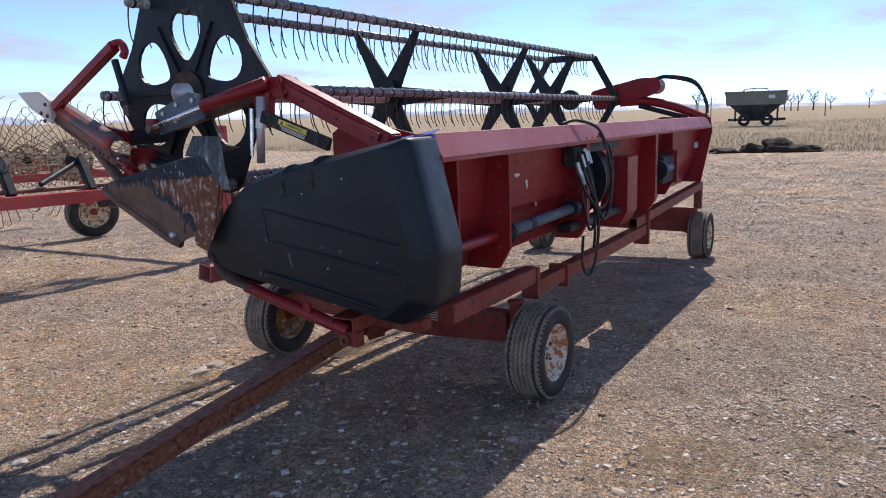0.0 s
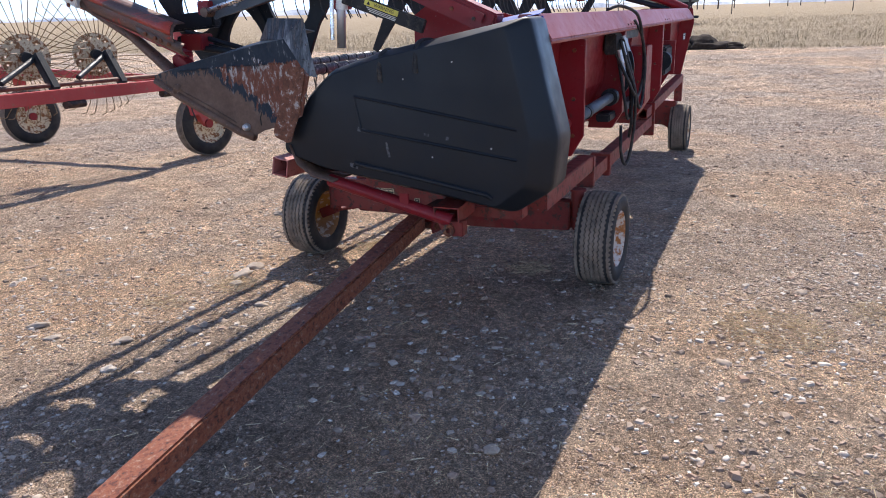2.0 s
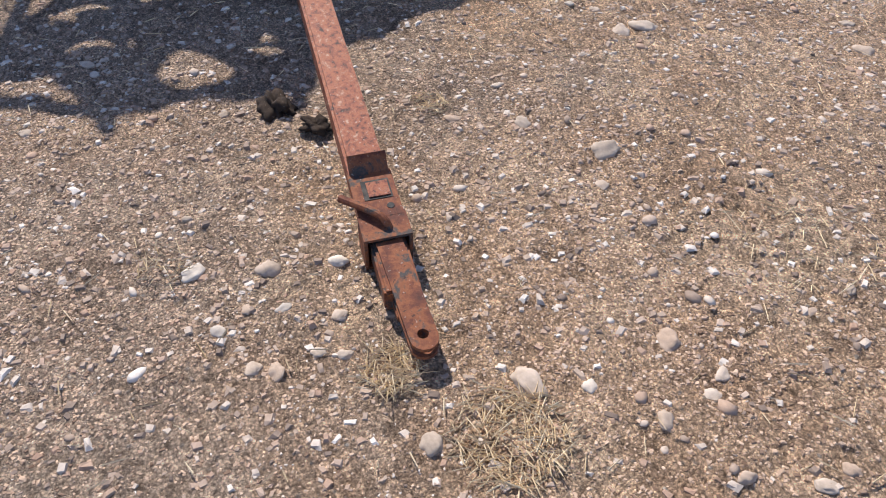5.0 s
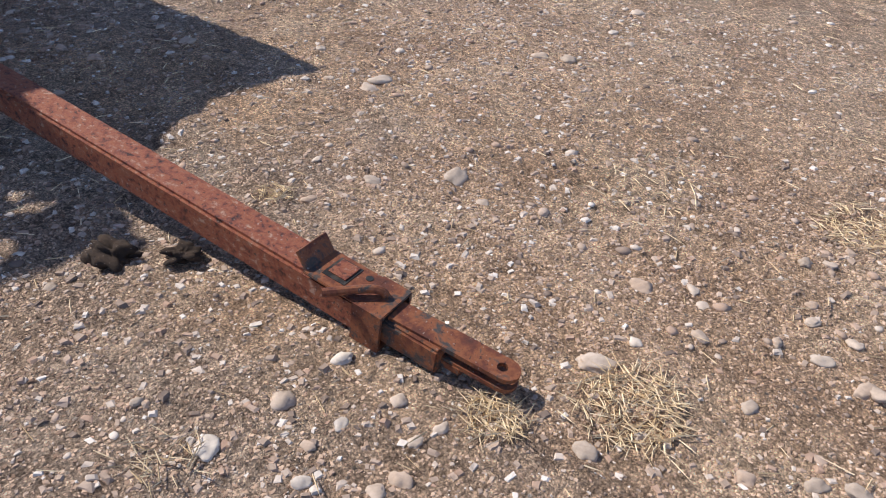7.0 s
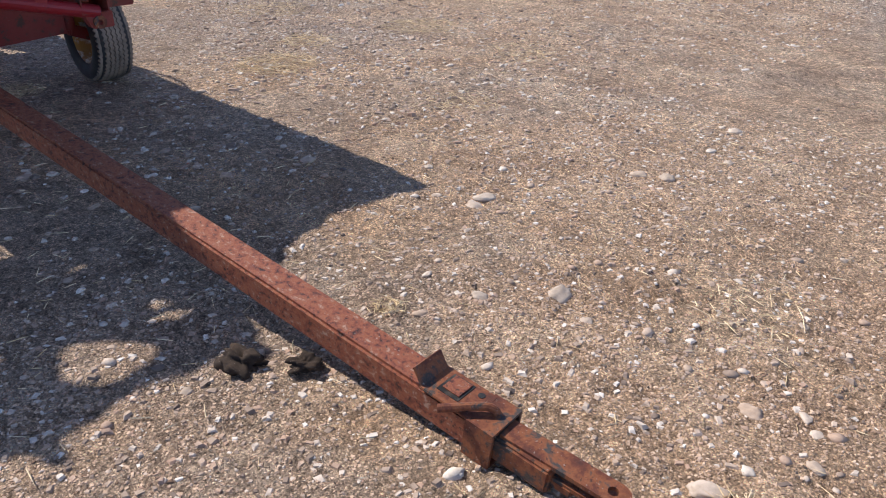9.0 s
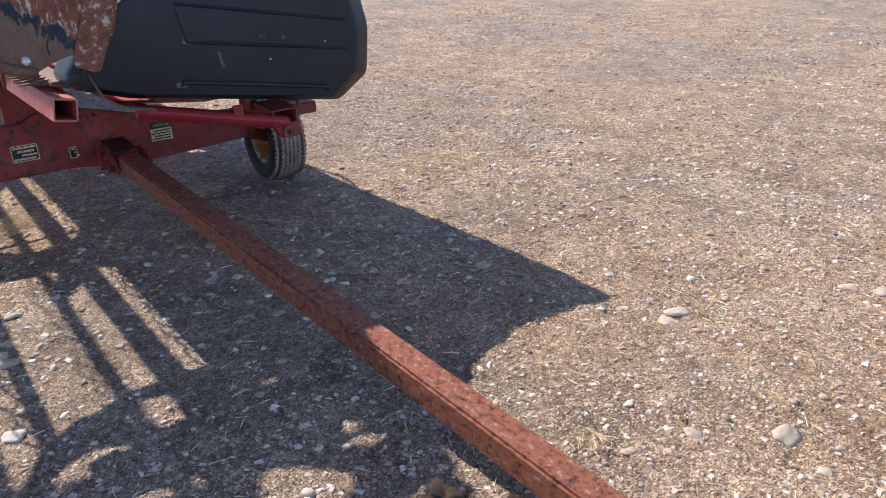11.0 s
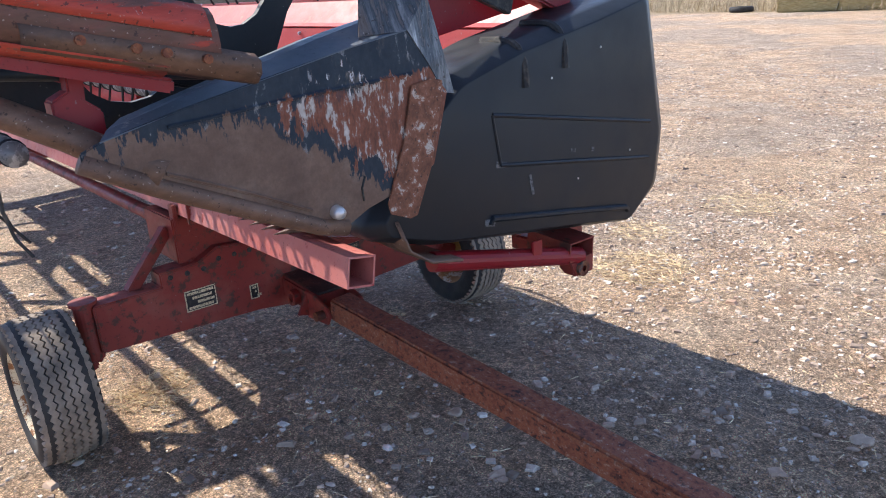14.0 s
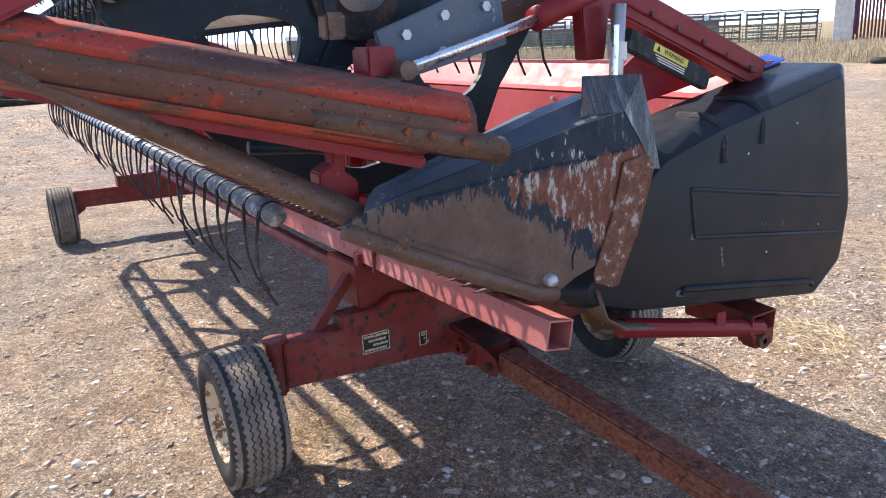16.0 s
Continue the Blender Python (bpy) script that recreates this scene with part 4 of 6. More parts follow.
far_shield = part("far_end_shield", prism(rounded([(-0.60, 1.52), (-0.1, 1.44), (0.31, 1.24), (0.49, 0.97), (-0.55, 0.84)], 0.06), X1 + 0.03, X1 + 0.25, 0.02), PLASTIC, header)


def rib(x0, x1, y_out, z0, z1, name="rear_post"):
    r = part(name, prism([(y_out, z1), (-0.66, z1), (-0.55, z0), (y_out + 0.07, z0), (y_out, z0 + 0.12)], x0, x1, 0.004), RED, header)
    for z in (z0 + 0.12, (z0 + z1) / 2, z1 - 0.06):
        part("bolt", tube((x0 - 0.008, y_out + 0.06, z), (x0, y_out + 0.06, z), 0.012, 6), HITCH, r)
    return r


rib(-0.24, -0.215, -0.835, 0.80, 1.45)
rib(-0.70, -0.675, -0.76, 0.80, 1.45)
rib(1.15, 1.22, -0.80, 0.76, 1.47)
rib(2.12, 2.42, -0.815, 0.72, 1.30)
rib(2.98, 3.06, -0.825, 0.74, 1.46)
rib(3.75, 3.78, -0.80, 0.82, 1.45)
# feeder opening with its drum, drive shaft, gearbox
feed = part("feeder_frame", box(1.24, 1.275, -0.74, -0.50, 0.82, 1.44, 0.006), BLACK, header, "dark steel frame of the feeder mouth")
part("feeder_lintel", box(1.26, 2.12, -0.74, -0.62, 1.38, 1.44, 0.006), BLACK, feed)
part("feeder_drum", tube((1.50, -0.50, 1.16), (1.66, -0.50, 1.16), 0.21, 28), BLACK, header, "black worn drum", True)
part("feeder_drum_band", tube((1.66, -0.50, 1.16), (2.06, -0.50, 1.16), 0.225, 28), HUBM, header, "", True)
part("drum_rim", lathe([(1.60, 0.19), (1.60, 0.30), (1.625, 0.30), (1.625, 0.19)], 34, "x"), BLACK, header, "black flanged drum rim").matrix_basis = Matrix.Translation((0, -0.50, 1.16))
part("feeder_lip", beam((0.95, -0.70, 0.86), (2.1, -0.72, 0.865), 0.10, 0.06, 0.01), BLACK, header)
part("cross_tube", tube((-1.0, -0.76, 1.00), (-0.10, -0.73, 0.985), 0.032, 14), RED, header)
ds = part("drive_shaft", tube((-0.02, -0.735, 0.985), (1.05, -0.735, 1.00), 0.036, 18), SLATE, header, "dark grey telescoping drive shaft", True)
part("shaft_bell", tube((-0.10, -0.735, 0.985), (0.0, -0.735, 0.985), 0.075, 20, 0.05), BLACK, ds, "", True)
part("shaft_collar", tube((0.24, -0.735, 0.987), (0.30, -0.735, 0.988), 0.042, 18), BLACK, ds)
part("shaft_collar", tube((0.98, -0.735, 1.0), (1.06, -0.735, 1.0), 0.06, 18), BLACK, ds)
gb = part("gearbox", box(3.25, 3.72, -0.83, -0.62, 0.97, 1.24, 0.015), INK, header, "black guarded gearbox")
part("shaft_stub", tube((3.20, -0.80, 1.11), (3.65, -0.80, 1.11), 0.045, 16), SLATE, gb)
part("shaft_guard", tube((3.18, -0.80, 1.11), (3.26, -0.80, 1.11), 0.09, 20), BLACK, gb)
part("guard_frame", box(3.70, 3.74, -0.86, -0.60, 0.95, 1.28, 0.004), RED, gb)
wd = part("white_decal", box(4.55, 4.80, -0.842, -0.838, 1.25, 1.32), INK, header, "black decal with pale print")
for z in (1.262, 1.282, 1.302):
    part("print", box(4.57, 4.75, -0.845, -0.843, z, z + 0.009), PALE, wd)
for x in (1.02, 1.14, 1.26, 2.98, 3.10, 3.22):
    part("beam_bolt", tube((x, -0.836, 1.49), (x, -0.846, 1.49), 0.014, 6), HITCH, header)

for x, z, w, h in ((0.20, 1.30, 0.10, 0.03), (0.36, 1.24, 0.035, 0.10), (2.62, 1.05, 0.09, 0.09), (0.55, 1.08, 0.06, 0.05)):
    ys = -0.70 + 0.045 * (1.46 - z) / 0.36 - 0.0045
    part("scrape", prism(rounded([(-w / 2, 0), (-w * 0.1, h / 2), (w / 2, h * 0.3), (w * 0.2, -h / 2)], 0.02, 3), 0, 0.002), PALE if x < 0.5 else FADED, header, "pale scraped paint patch").matrix_basis = Matrix.Translation((x, ys, z)) @ pose(0, 0, 0, 0, 0, 90) @ pose(0, 0, 0, 0, 6, 0)

# hydraulic hoses and couplers
HOSES = [
    [(0.98, -0.80, 1.40), (1.00, -0.86, 1.20), (1.05, -0.90, 1.05), (1.12, -0.90, 0.85), (1.10, -0.88, 0.60), (1.02, -0.86, 0.52), (0.95, -0.84, 0.62), (1.02, -0.82, 0.80)],
    [(1.08, -0.80, 1.40), (1.05, -0.88, 1.15), (1.14, -0.92, 0.92), (1.30, -0.92, 0.98), (1.36, -0.92, 1.2), (1.30, -0.90, 1.40), (1.15, -0.88, 1.56), (0.95, -0.80, 1.62), (0.80, -0.74, 1.60)],
    [(0.95, -0.78, 1.30), (0.93, -0.86, 1.15), (1.05, -0.90, 1.02), (1.25, -0.90, 1.00), (1.42, -0.90, 1.15), (1.45, -0.88, 1.38), (1.30, -0.84, 1.52)],
    [(1.16, -0.79, 1.38), (1.12, -0.86, 1.10), (1.10, -0.88, 0.85), (1.14, -0.86, 0.70)],
    [(1.02, -0.78, 1.28), (1.00, -0.84, 1.0), (1.04, -0.86, 0.85), (1.16, -0.86, 0.90), (1.20, -0.84, 1.10), (1.14, -0.80, 1.30)],
]
for h in HOSES:
    part("hose", sweep(spline(h, 8), 0.011, 8), HOSE, header, "looped black hydraulic hose", True)
for x, z in ((0.95, 1.33), (1.03, 1.38), (1.09, 1.42), (1.16, 1.40), (1.02, 1.26)):
    part("hose_coupler", tube((x, -0.80, z), (x + 0.005, -0.825, z - 0.09), 0.016, 12), GALV, header, "zinc hose coupler")
part("valve_block", box(0.93, 1.22, -0.78, -0.70, 1.30, 1.44, 0.008), INK, header)

# auger inside the trough
part("auger_tube", tube((X0 + 0.03, 0.02, 1.10), (X1 - 0.03, 0.02, 1.10), 0.15, 28), RED_IN, header, "faded red auger drum", True)


def flight(x0, x1, hand):
    bm = bmesh.new()
    n = int(abs(x1 - x0) / 0.42 * 20)
    rows = []
    for i in range(n + 1):
        x, a = x0 + (x1 - x0) * i / n, hand * 6.28319 * i / 20
        rows.append([bm.verts.new((x, 0.02 + r * math.cos(a), 1.10 + r * math.sin(a))) for r in (0.148, 0.255)])
    for p, q in zip(rows, rows[1:]):
        bm.faces.new((p[0], p[1], q[1], q[0]))
    bmesh.ops.solidify(bm, geom=bm.faces[:], thickness=0.005)
    return bm


part("auger_flight", flight(X0 + 0.05, 1.2, 1), RED_IN, header, "", True)
part("auger_flight", flight(X1 - 0.05, 2.1, 1), RED_IN, header, "", True)

# cutterbar with its guards
part("cutterbar", box(X0 - 0.05, X1, 0.425, 0.515, 0.935, 0.955, 0.003), BARE, header)
guard_bm = bmesh.new()
v = [guard_bm.verts.new(p) for p in ((-0.021, 0, -0.014), (0.021, 0, -0.014), (0.021, 0, 0.014), (-0.021, 0, 0.014), (0, 0.13, 0.0))]
for f in ((0, 1, 2, 3), (0, 1, 4), (1, 2, 4), (2, 3, 4), (3, 0, 4)):
    guard_bm.faces.new([v[i] for i in f])
g0 = part("knife_guard", guard_bm, BARE, header)
g0.matrix_basis = Matrix.Translation((X0 + 0.04, 0.505, 0.945))
for k in range(1, 84):
    piece("knife_guard", g0.data, header, Matrix.Translation((X0 + 0.04 + k * 0.0762, 0.505, 0.945)))
# curved skid under the divider
part("skid_shoe", sheet([[(-1.30, 0.42, 1.00), (-1.10, 0.42, 1.00)], [(-1.30, 0.38, 0.90), (-1.10, 0.38, 0.90)], [(-1.30, 0.30, 0.845), (-1.10, 0.30, 0.845)], [(-1.30, 0.18, 0.82), (-1.10, 0.18, 0.82)]], 0.008), BARE, header, "", True)
part("under_tube", tube((-1.22, 0.24, 0.815), (-1.24, -0.44, 0.655), 0.033, 16), RED, header, "red tube under the end shield")
part("under_box", hollow((-1.06, -0.42, 0.700), (-1.27, -0.42, 0.690), 0.13, 0.075), TRAILER, header)
part("under_lug", prism([(-0.50, 0.585), (-0.40, 0.585), (-0.36, 0.66), (-0.50, 0.66)], -1.26, -1.20, 0.004), TRAILER, header)
part("pivot_eye", lathe([(-1.275, 0.012), (-1.275, 0.030), (-1.18, 0.030), (-1.18, 0.012)], 20, "x"), HITCH, header).matrix_basis = Matrix.Translation((0, -0.43, 0.615))
part("under_tab", box(-1.262, -1.25, -0.22, -0.17, 0.70, 0.78, 0.003), RED, header)

# crop divider
DV = [(1.20, 1.340), (1.155, 1.358), (0.98, 1.400), (0.54, 1.490), (0.37, 1.517), (0.24, 1.345), (0.30, 1.15), (0.45, 1.095), (0.53, 1.075), (0.63, 1.028), (0.80, 1.105), (1.05, 1.225), (1.20, 1.305)]
divider = part("crop_divider", prism(DV, -1.335, -1.325, 0.003), PANEL, header, "rusty divider panel with flaking dark paint")
part("pressed_crease", sweep([(-1.3365, 0.36, 1.405), (-1.3365, 0.70, 1.388), (-1.3365, 1.02, 1.366)], 0.0055, 6), PANEL, divider)
part("pressed_crease", sweep([(-1.3365, 0.70, 1.110), (-1.3365, 0.86, 1.190), (-1.3365, 1.04, 1.270)], 0.0045, 6), PANEL, divider)
part("crack", sweep([(-1.3365, 0.535, 1.165), (-1.3365, 0.548, 1.135), (-1.3365, 0.545, 1.10)], 0.003, 5), INK, divider)
part("divider_flange", sheet([[(-1.335, 1.16, 1.357), (-1.335, 0.54, 1.490), (-1.335, 0.37, 1.517)], [(-1.29, 1.13, 1.372), (-1.22, 0.56, 1.510), (-1.21, 0.34, 1.560)], [(-1.23, 1.08, 1.385), (-1.10, 0.56, 1.500), (-1.10, 0.34, 1.545)]], 0.004), SLATE, divider, "worn slate-grey top flange")
part("divider_roll", sweep([(-1.325, 0.60, 1.040), (-1.325, 0.68, 1.062), (-1.325, 0.86, 1.147), (-1.325, 1.05, 1.238), (-1.320, 1.20, 1.320)], 0.024, 12), BARE, divider, "rounded brown bottom roll", True)
part("divider_ear", sheet([[(-1.335, 0.366, 1.515), (-1.30, 0.27, 1.605)], [(-1.338, 0.30, 1.42), (-1.318, 0.235, 1.45)], [(-1.336, 0.255, 1.345), (-1.322, 0.205, 1.335)]], 0.005), EAR, divider)
part("divider_ear_back", sheet([[(-1.325, 0.51, 1.510), (-1.29, 0.476, 1.612)], [(-1.335, 0.366, 1.515), (-1.30, 0.27, 1.605)]], 0.005), EAR, divider)
part("divider_strip", prism([(0.262, 1.345), (0.262, 1.378), (0.30, 1.388), (0.370, 1.376), (0.405, 1.24), (0.472, 1.075), (0.465, 1.045), (0.40, 1.018), (0.375, 1.022), (0.315, 1.15)], -1.342, -1.3365, 0.002), FLAKE, divider, "rust strip with white flakes")
part("divider_bolt", lathe([(-1.365, 0.001), (-1.362, 0.014), (-1.350, 0.018), (-1.336, 0.019)], 16, "x"), GALV, divider, "pale round-headed bolt", True).matrix_basis = Matrix.Translation((0, 0.632, 1.090))
ARM = [(-1.325, 1.04, 1.262), (-1.215, 1.19, 1.360), (-1.142, 1.50, 1.541), (-1.150, 1.84, 1.729)]
arm = part("divider_arm", sweep(ARM, 0.038, 14, 0.62), BARE, header, "brown steel divider arm", True)
part("arm_clamp", tube(Vector(ARM[0]).lerp(Vector(ARM[1]), 0.45), Vector(ARM[0]).lerp(Vector(ARM[1]), 0.62), 0.043, 14), BARE, arm, "", True)
part("divider_tip", prism([(1.83, 1.70), (1.82, 1.84), (1.92, 1.90), (2.15, 1.905), (2.03, 1.80)], -1.20, -1.15, 0.006), WHITE, header, "dirty white divider tip")
for y, z in ((1.85, 1.75), (1.86, 1.82), (1.91, 1.77), (1.88, 1.72)):
    part("tip_bolt", tube((-1.201, y, z), (-1.208, y, z), 0.012, 8), HITCH, header)


G0, G1 = Vector((-1.468, 0.86, 1.512)), Vector((-1.135, 1.86, 1.758))


def guard_rows(profile, t0=0.0, t1=1.0, n=12):
    """Points along the guard for a cross-section of (out, up) steps."""
    rows = []
    for k in range(n + 1):
        t = t0 + (t1 - t0) * k / n
        c = G0.lerp(G1, t)
        rows.append([c + Vector((o, 0, u)) for o, u in profile])
    return rows


cov = part("divider_guard", sheet(guard_rows([(0.085, 0.074), (0.022, 0.070), (0.004, 0.056), (-0.010, 0.030), (-0.014, 0.0), (-0.010, -0.030), (0.006, -0.058), (0.055, -0.074)], 0.07, 1.10), 0.005), COVER, header, "worn red rolled guard gone to rust", True)
part("guard_top_strip", sheet(guard_rows([(0.016, 0.0735), (-0.003, 0.060), (-0.0145, 0.036), (-0.0185, 0.012)], 0.085, 1.10), 0.003), WORN, cov, "worn bright red upper strip", True)
part("guard_low_strip", sheet(guard_rows([(0.0, -0.055), (0.030, -0.071), (0.056, -0.079)], 0.16, 1.10), 0.003), WORN, cov, "worn bright red lower lip", True)
part("guard_nose", sheet(guard_rows([(0.010, -0.006), (-0.016, -0.020), (-0.014, -0.045), (0.010, -0.066), (0.030, -0.070)], 0.0, 0.40, 8), 0.006), BARE, cov, "brown overlapping splice plate", True)
for t in (0.10, 0.17, 0.22, 0.31):
    a = G0.lerp(G1, t) + Vector((-0.014, 0, -0.032))
    part("guard_bolt", tube(a, a + Vector((-0.012, 0, 0)), 0.010, 8), HITCH, cov)
part("guard_rail", beam((-1.30, 0.98, 1.445), (-1.06, 1.80, 1.665), 0.05, 0.03, 0.006), RED, cov)
part("guard_strut", beam((-1.16, 1.14, 1.50), (-1.16, 1.15, 1.385), 0.045, 0.035, 0.004), RED, header)
part("guard_lug", prism([(1.10, 1.34), (1.20, 1.34), (1.20, 1.43), (1.16, 1.45), (1.10, 1.40)], -1.19, -1.13, 0.004), RED, header)
part("guard_bracket", box(-1.15, -1.05, 1.02, 1.16, 1.46, 1.545, 0.006), RED, header)
part("guard_arm", beam((-1.12, 1.20, 1.52), (-1.02, 0.75, 1.40), 0.035, 0.035, 0.006), BLACK, header)
part("guard_arm", tube((-1.13, 1.34, 1.50), (-1.10, 0.72, 1.435), 0.016, 12), BLACK, header, "", True)
part("guard_arm", tube((-1.10, 1.16, 1.555), (-1.04, 0.66, 1.42), 0.014, 12), BLACK, header, "", True)
hook = part("hook_arm", beam((-1.165, 1.82, 1.80), (-1.18, 1.17, 2.125), 0.055, 0.06, 0.008), RED, header, "red adjusting arm with hooked end")
part("hook", sweep(spline([(-1.18, 1.18, 2.135), (-1.18, 1.12, 2.135), (-1.18, 1.09, 2.09), (-1.18, 1.11, 2.055)], 5), 0.022, 8), RED, hook)
part("hook_rod", beam((-1.17, 1.20, 2.05), (-1.16, 1.12, 1.74), 0.03, 0.035, 0.004), BLACK, header)
part("rod_clamp", box(-1.185, -1.135, 1.10, 1.15, 1.73, 1.79, 0.006), BARE, header)

# reel arm, lift cylinder and slide
reel_arm = part("reel_arm", beam((-1.02, -0.60, 1.545), (-0.95, 0.16, 1.870), 0.09, 0.105, 0.008), RED, header, "red reel lift arm")
part("arm_rib", beam((-1.075, -0.55, 1.575), (-1.005, 0.10, 1.85), 0.012, 0.045, 0.003), RED, reel_arm)
for k in range(6):
    t = k / 6 + 0.08
    part("arm_bolt", tube(Vector((-1.072, -0.56, 1.555)).lerp(Vector((-1.0, 0.12, 1.845)), t), Vector((-1.088, -0.56, 1.555)).lerp(Vector((-1.016, 0.12, 1.845)), t), 0.010, 6), HITCH, reel_arm)
elbow = part("arm_elbow", prism([(0.06, 1.80), (0.10, 1.90), (0.24, 1.905), (0.30, 1.84), (0.26, 1.77)], -1.03, -0.87, 0.008), RED, header)
part("arm_front", beam((-0.97, 0.20, 1.845), (-1.02, 0.95, 1.680), 0.08, 0.09, 0.008), COVER, header, "rust-stained red reel arm front")
part("lift_lug", prism([(0.17, 1.64), (0.25, 1.64), (0.27, 1.82), (0.15, 1.82)], -1.05, -1.00, 0.004), RED, header)
cyl = part("slide_cylinder", tube((-1.06, 0.16, 1.870), (-1.16, 0.53, 1.762), 0.034, 18), RED, header, "red hydraulic cylinder", True)
part("chrome_rod", tube((-1.16, 0.53, 1.762), (-1.175, 0.93, 1.657), 0.014, 14), CHROME, cyl, "bare chrome rod", True)
part("rod_eye", tube((-1.19, 0.945, 1.652), (-1.13, 0.945, 1.652), 0.024, 16), BARE, cyl)
plate = part("slide_plate", prism([(0.985, 1.745), (0.955, 1.615), (0.585, 1.700), (0.605, 1.830), (0.70, 1.845)], -1.105, -1.085, 0.003), SLATE, header, "slate-grey bolted slide plate")
for y, z in ((0.905, 1.735), (0.790, 1.780), (0.66, 1.80), (0.80, 1.69)):
    part("plate_bolt", tube((-1.105, y, z), (-1.118, y, z), 0.014, 6), GALV, plate)
part("plate_lug", box(-1.14, -1.05, 0.95, 1.03, 1.64, 1.71, 0.006), RED, header)
part("slide_box", beam((-1.0, 1.02, 1.62), (-1.0, 1.34, 1.60), 0.07, 0.09, 0.01), BLACK, header)
part("slide_brace", beam((-1.02, 1.30, 1.60), (-1.06, 1.56, 1.66), 0.05, 0.06, 0.008), RED, header)
wb = part("safety_prop", beam((-1.115, 0.15, 1.700), (-1.085, -0.26, 1.548), 0.030, 0.064, 0.004), INK, header, "black safety prop with yellow warning decal")
post = part("lift_cylinder", tube((-1.10, 0.165, 1.80), (-1.11, 0.185, 1.46), 0.022, 18), GALV, header, "pale lift cylinder", True)
part("cylinder_band", tube((-1.102, 0.168, 1.69), (-1.104, 0.172, 1.64), 0.029, 18), WHITE, post)
part("lift_rod", tube((-1.13, 0.205, 1.74), (-1.14, 0.215, 1.50), 0.010, 10), CHROME, header)
# warning decal on the prop
pd = (Vector((-1.085, -0.26, 1.548)) - Vector((-1.115, 0.15, 1.700))).normalized()
pn = Vector((-1, 0, 0))
pn = (pn - pd * pn.dot(pd)).normalized()
pu = pn.cross(pd) * -1 if pn.cross(pd).z < 0 else pn.cross(pd)
pc = (Vector((-1.085, -0.26, 1.548)) + Vector((-1.115, 0.15, 1.700))) / 2


def on_prop(a, u, off):
    return pc + pd * a + pu * u + pn * off


def prop_bar(a0, a1, u, h, off, material, name="print"):
    return part(name, beam(on_prop(a0, u, off), on_prop(a1, u, off), 0.0012, h, 0, pu), material, wb)


prop_bar(-0.10, 0.08, 0.014, 0.026, 0.0160, YELLOW, "yellow_decal")
for k in range(3):
    prop_bar(-0.085 + 0.01 * k, 0.075, -0.006 - 0.007 * k, 0.0035, 0.0161, PALE)
wt = bpy.data.curves.new("warning_text", "FONT")
wt.body, wt.size, wt.extrude = "WARNING", 0.022, 0.0004
wt.align_x, wt.align_y = "CENTER", "CENTER"
wt.materials.append(INK)
wob = new("warning_text", wt)
wob.parent = wb
tv, uv, nv = pd, pu, pn
wob.matrix_basis = Matrix(((tv.x, uv.x, nv.x, 0), (tv.y, uv.y, nv.y, 0), (tv.z, uv.z, nv.z, 0), (0, 0, 0, 1)))
wob.matrix_basis.translation = on_prop(0.005, 0.014, 0.0172)
part("warning_triangle", prism([(-0.010, -0.008), (0.010, -0.008), (0.0, 0.010)], 0, 0.001), INK, wb).matrix_basis = Matrix.Translation(on_prop(-0.078, 0.014, 0.0168)) @ Matrix(((nv.x, tv.x, uv.x, 0), (nv.y, tv.y, uv.y, 0), (nv.z, tv.z, uv.z, 0), (0, 0, 0, 1)))
part("arm_gusset", prism([(-0.70, 1.57), (-0.22, 1.68), (-0.10, 1.60), (-0.10, 1.45), (-0.60, 1.54)], -0.86, -0.85), RED, header)

# far reel arm and belt guard
part("far_guard", prism(rounded([(0.62, 1.70), (0.70, 1.95), (0.0, 2.10), (-0.25, 2.06), (-0.20, 1.92), (0.05, 1.83)], 0.08), X1 + 0.02, X1 + 0.16, 0.01), RED, header, "dark red far belt guard")
part("far_motor", tube((X1 - 0.05, -0.14, 1.99), (X1 + 0.2, -0.14, 1.99), 0.10, 20), RED, header)
part("far_reel_arm", sweep(spline([(X1 + 0.08, 0.30, 1.80), (X1 + 0.08, -0.05, 1.80), (X1 + 0.08, -0.40, 1.72), (X1 + 0.08, -0.78, 1.56)], 6), 0.055, 10), RED, header, "", True)
part("far_cylinder", tube((X1 + 0.05, 0.05, 1.75), (X1 + 0.05, -0.55, 1.58), 0.03, 12), BLACK, header)
for k in range(3):
    part("far_hose", sweep(spline([(X1, -0.15, 2.06 + 0.01 * k), (X1 - 0.1, -0.35, 2.07 + 0.015 * k), (X1 - 0.1, -0.66, 1.98 + 0.02 * k), (X1 - 0.1, -0.79 - 0.01 * k, 1.76), (X1 - 0.1, -0.80, 1.58)], 6), 0.010, 7), HOSE, header, "", True)

# ---- reel ----
RC, RR = (0.935, 1.855), 0.612
ANG = [0.6 + 60 * k for k in range(6)]


def bat_at(a, r=RR):
    return RC[0] + r * math.cos(radians(a)), RC[1] + r * math.sin(radians(a))


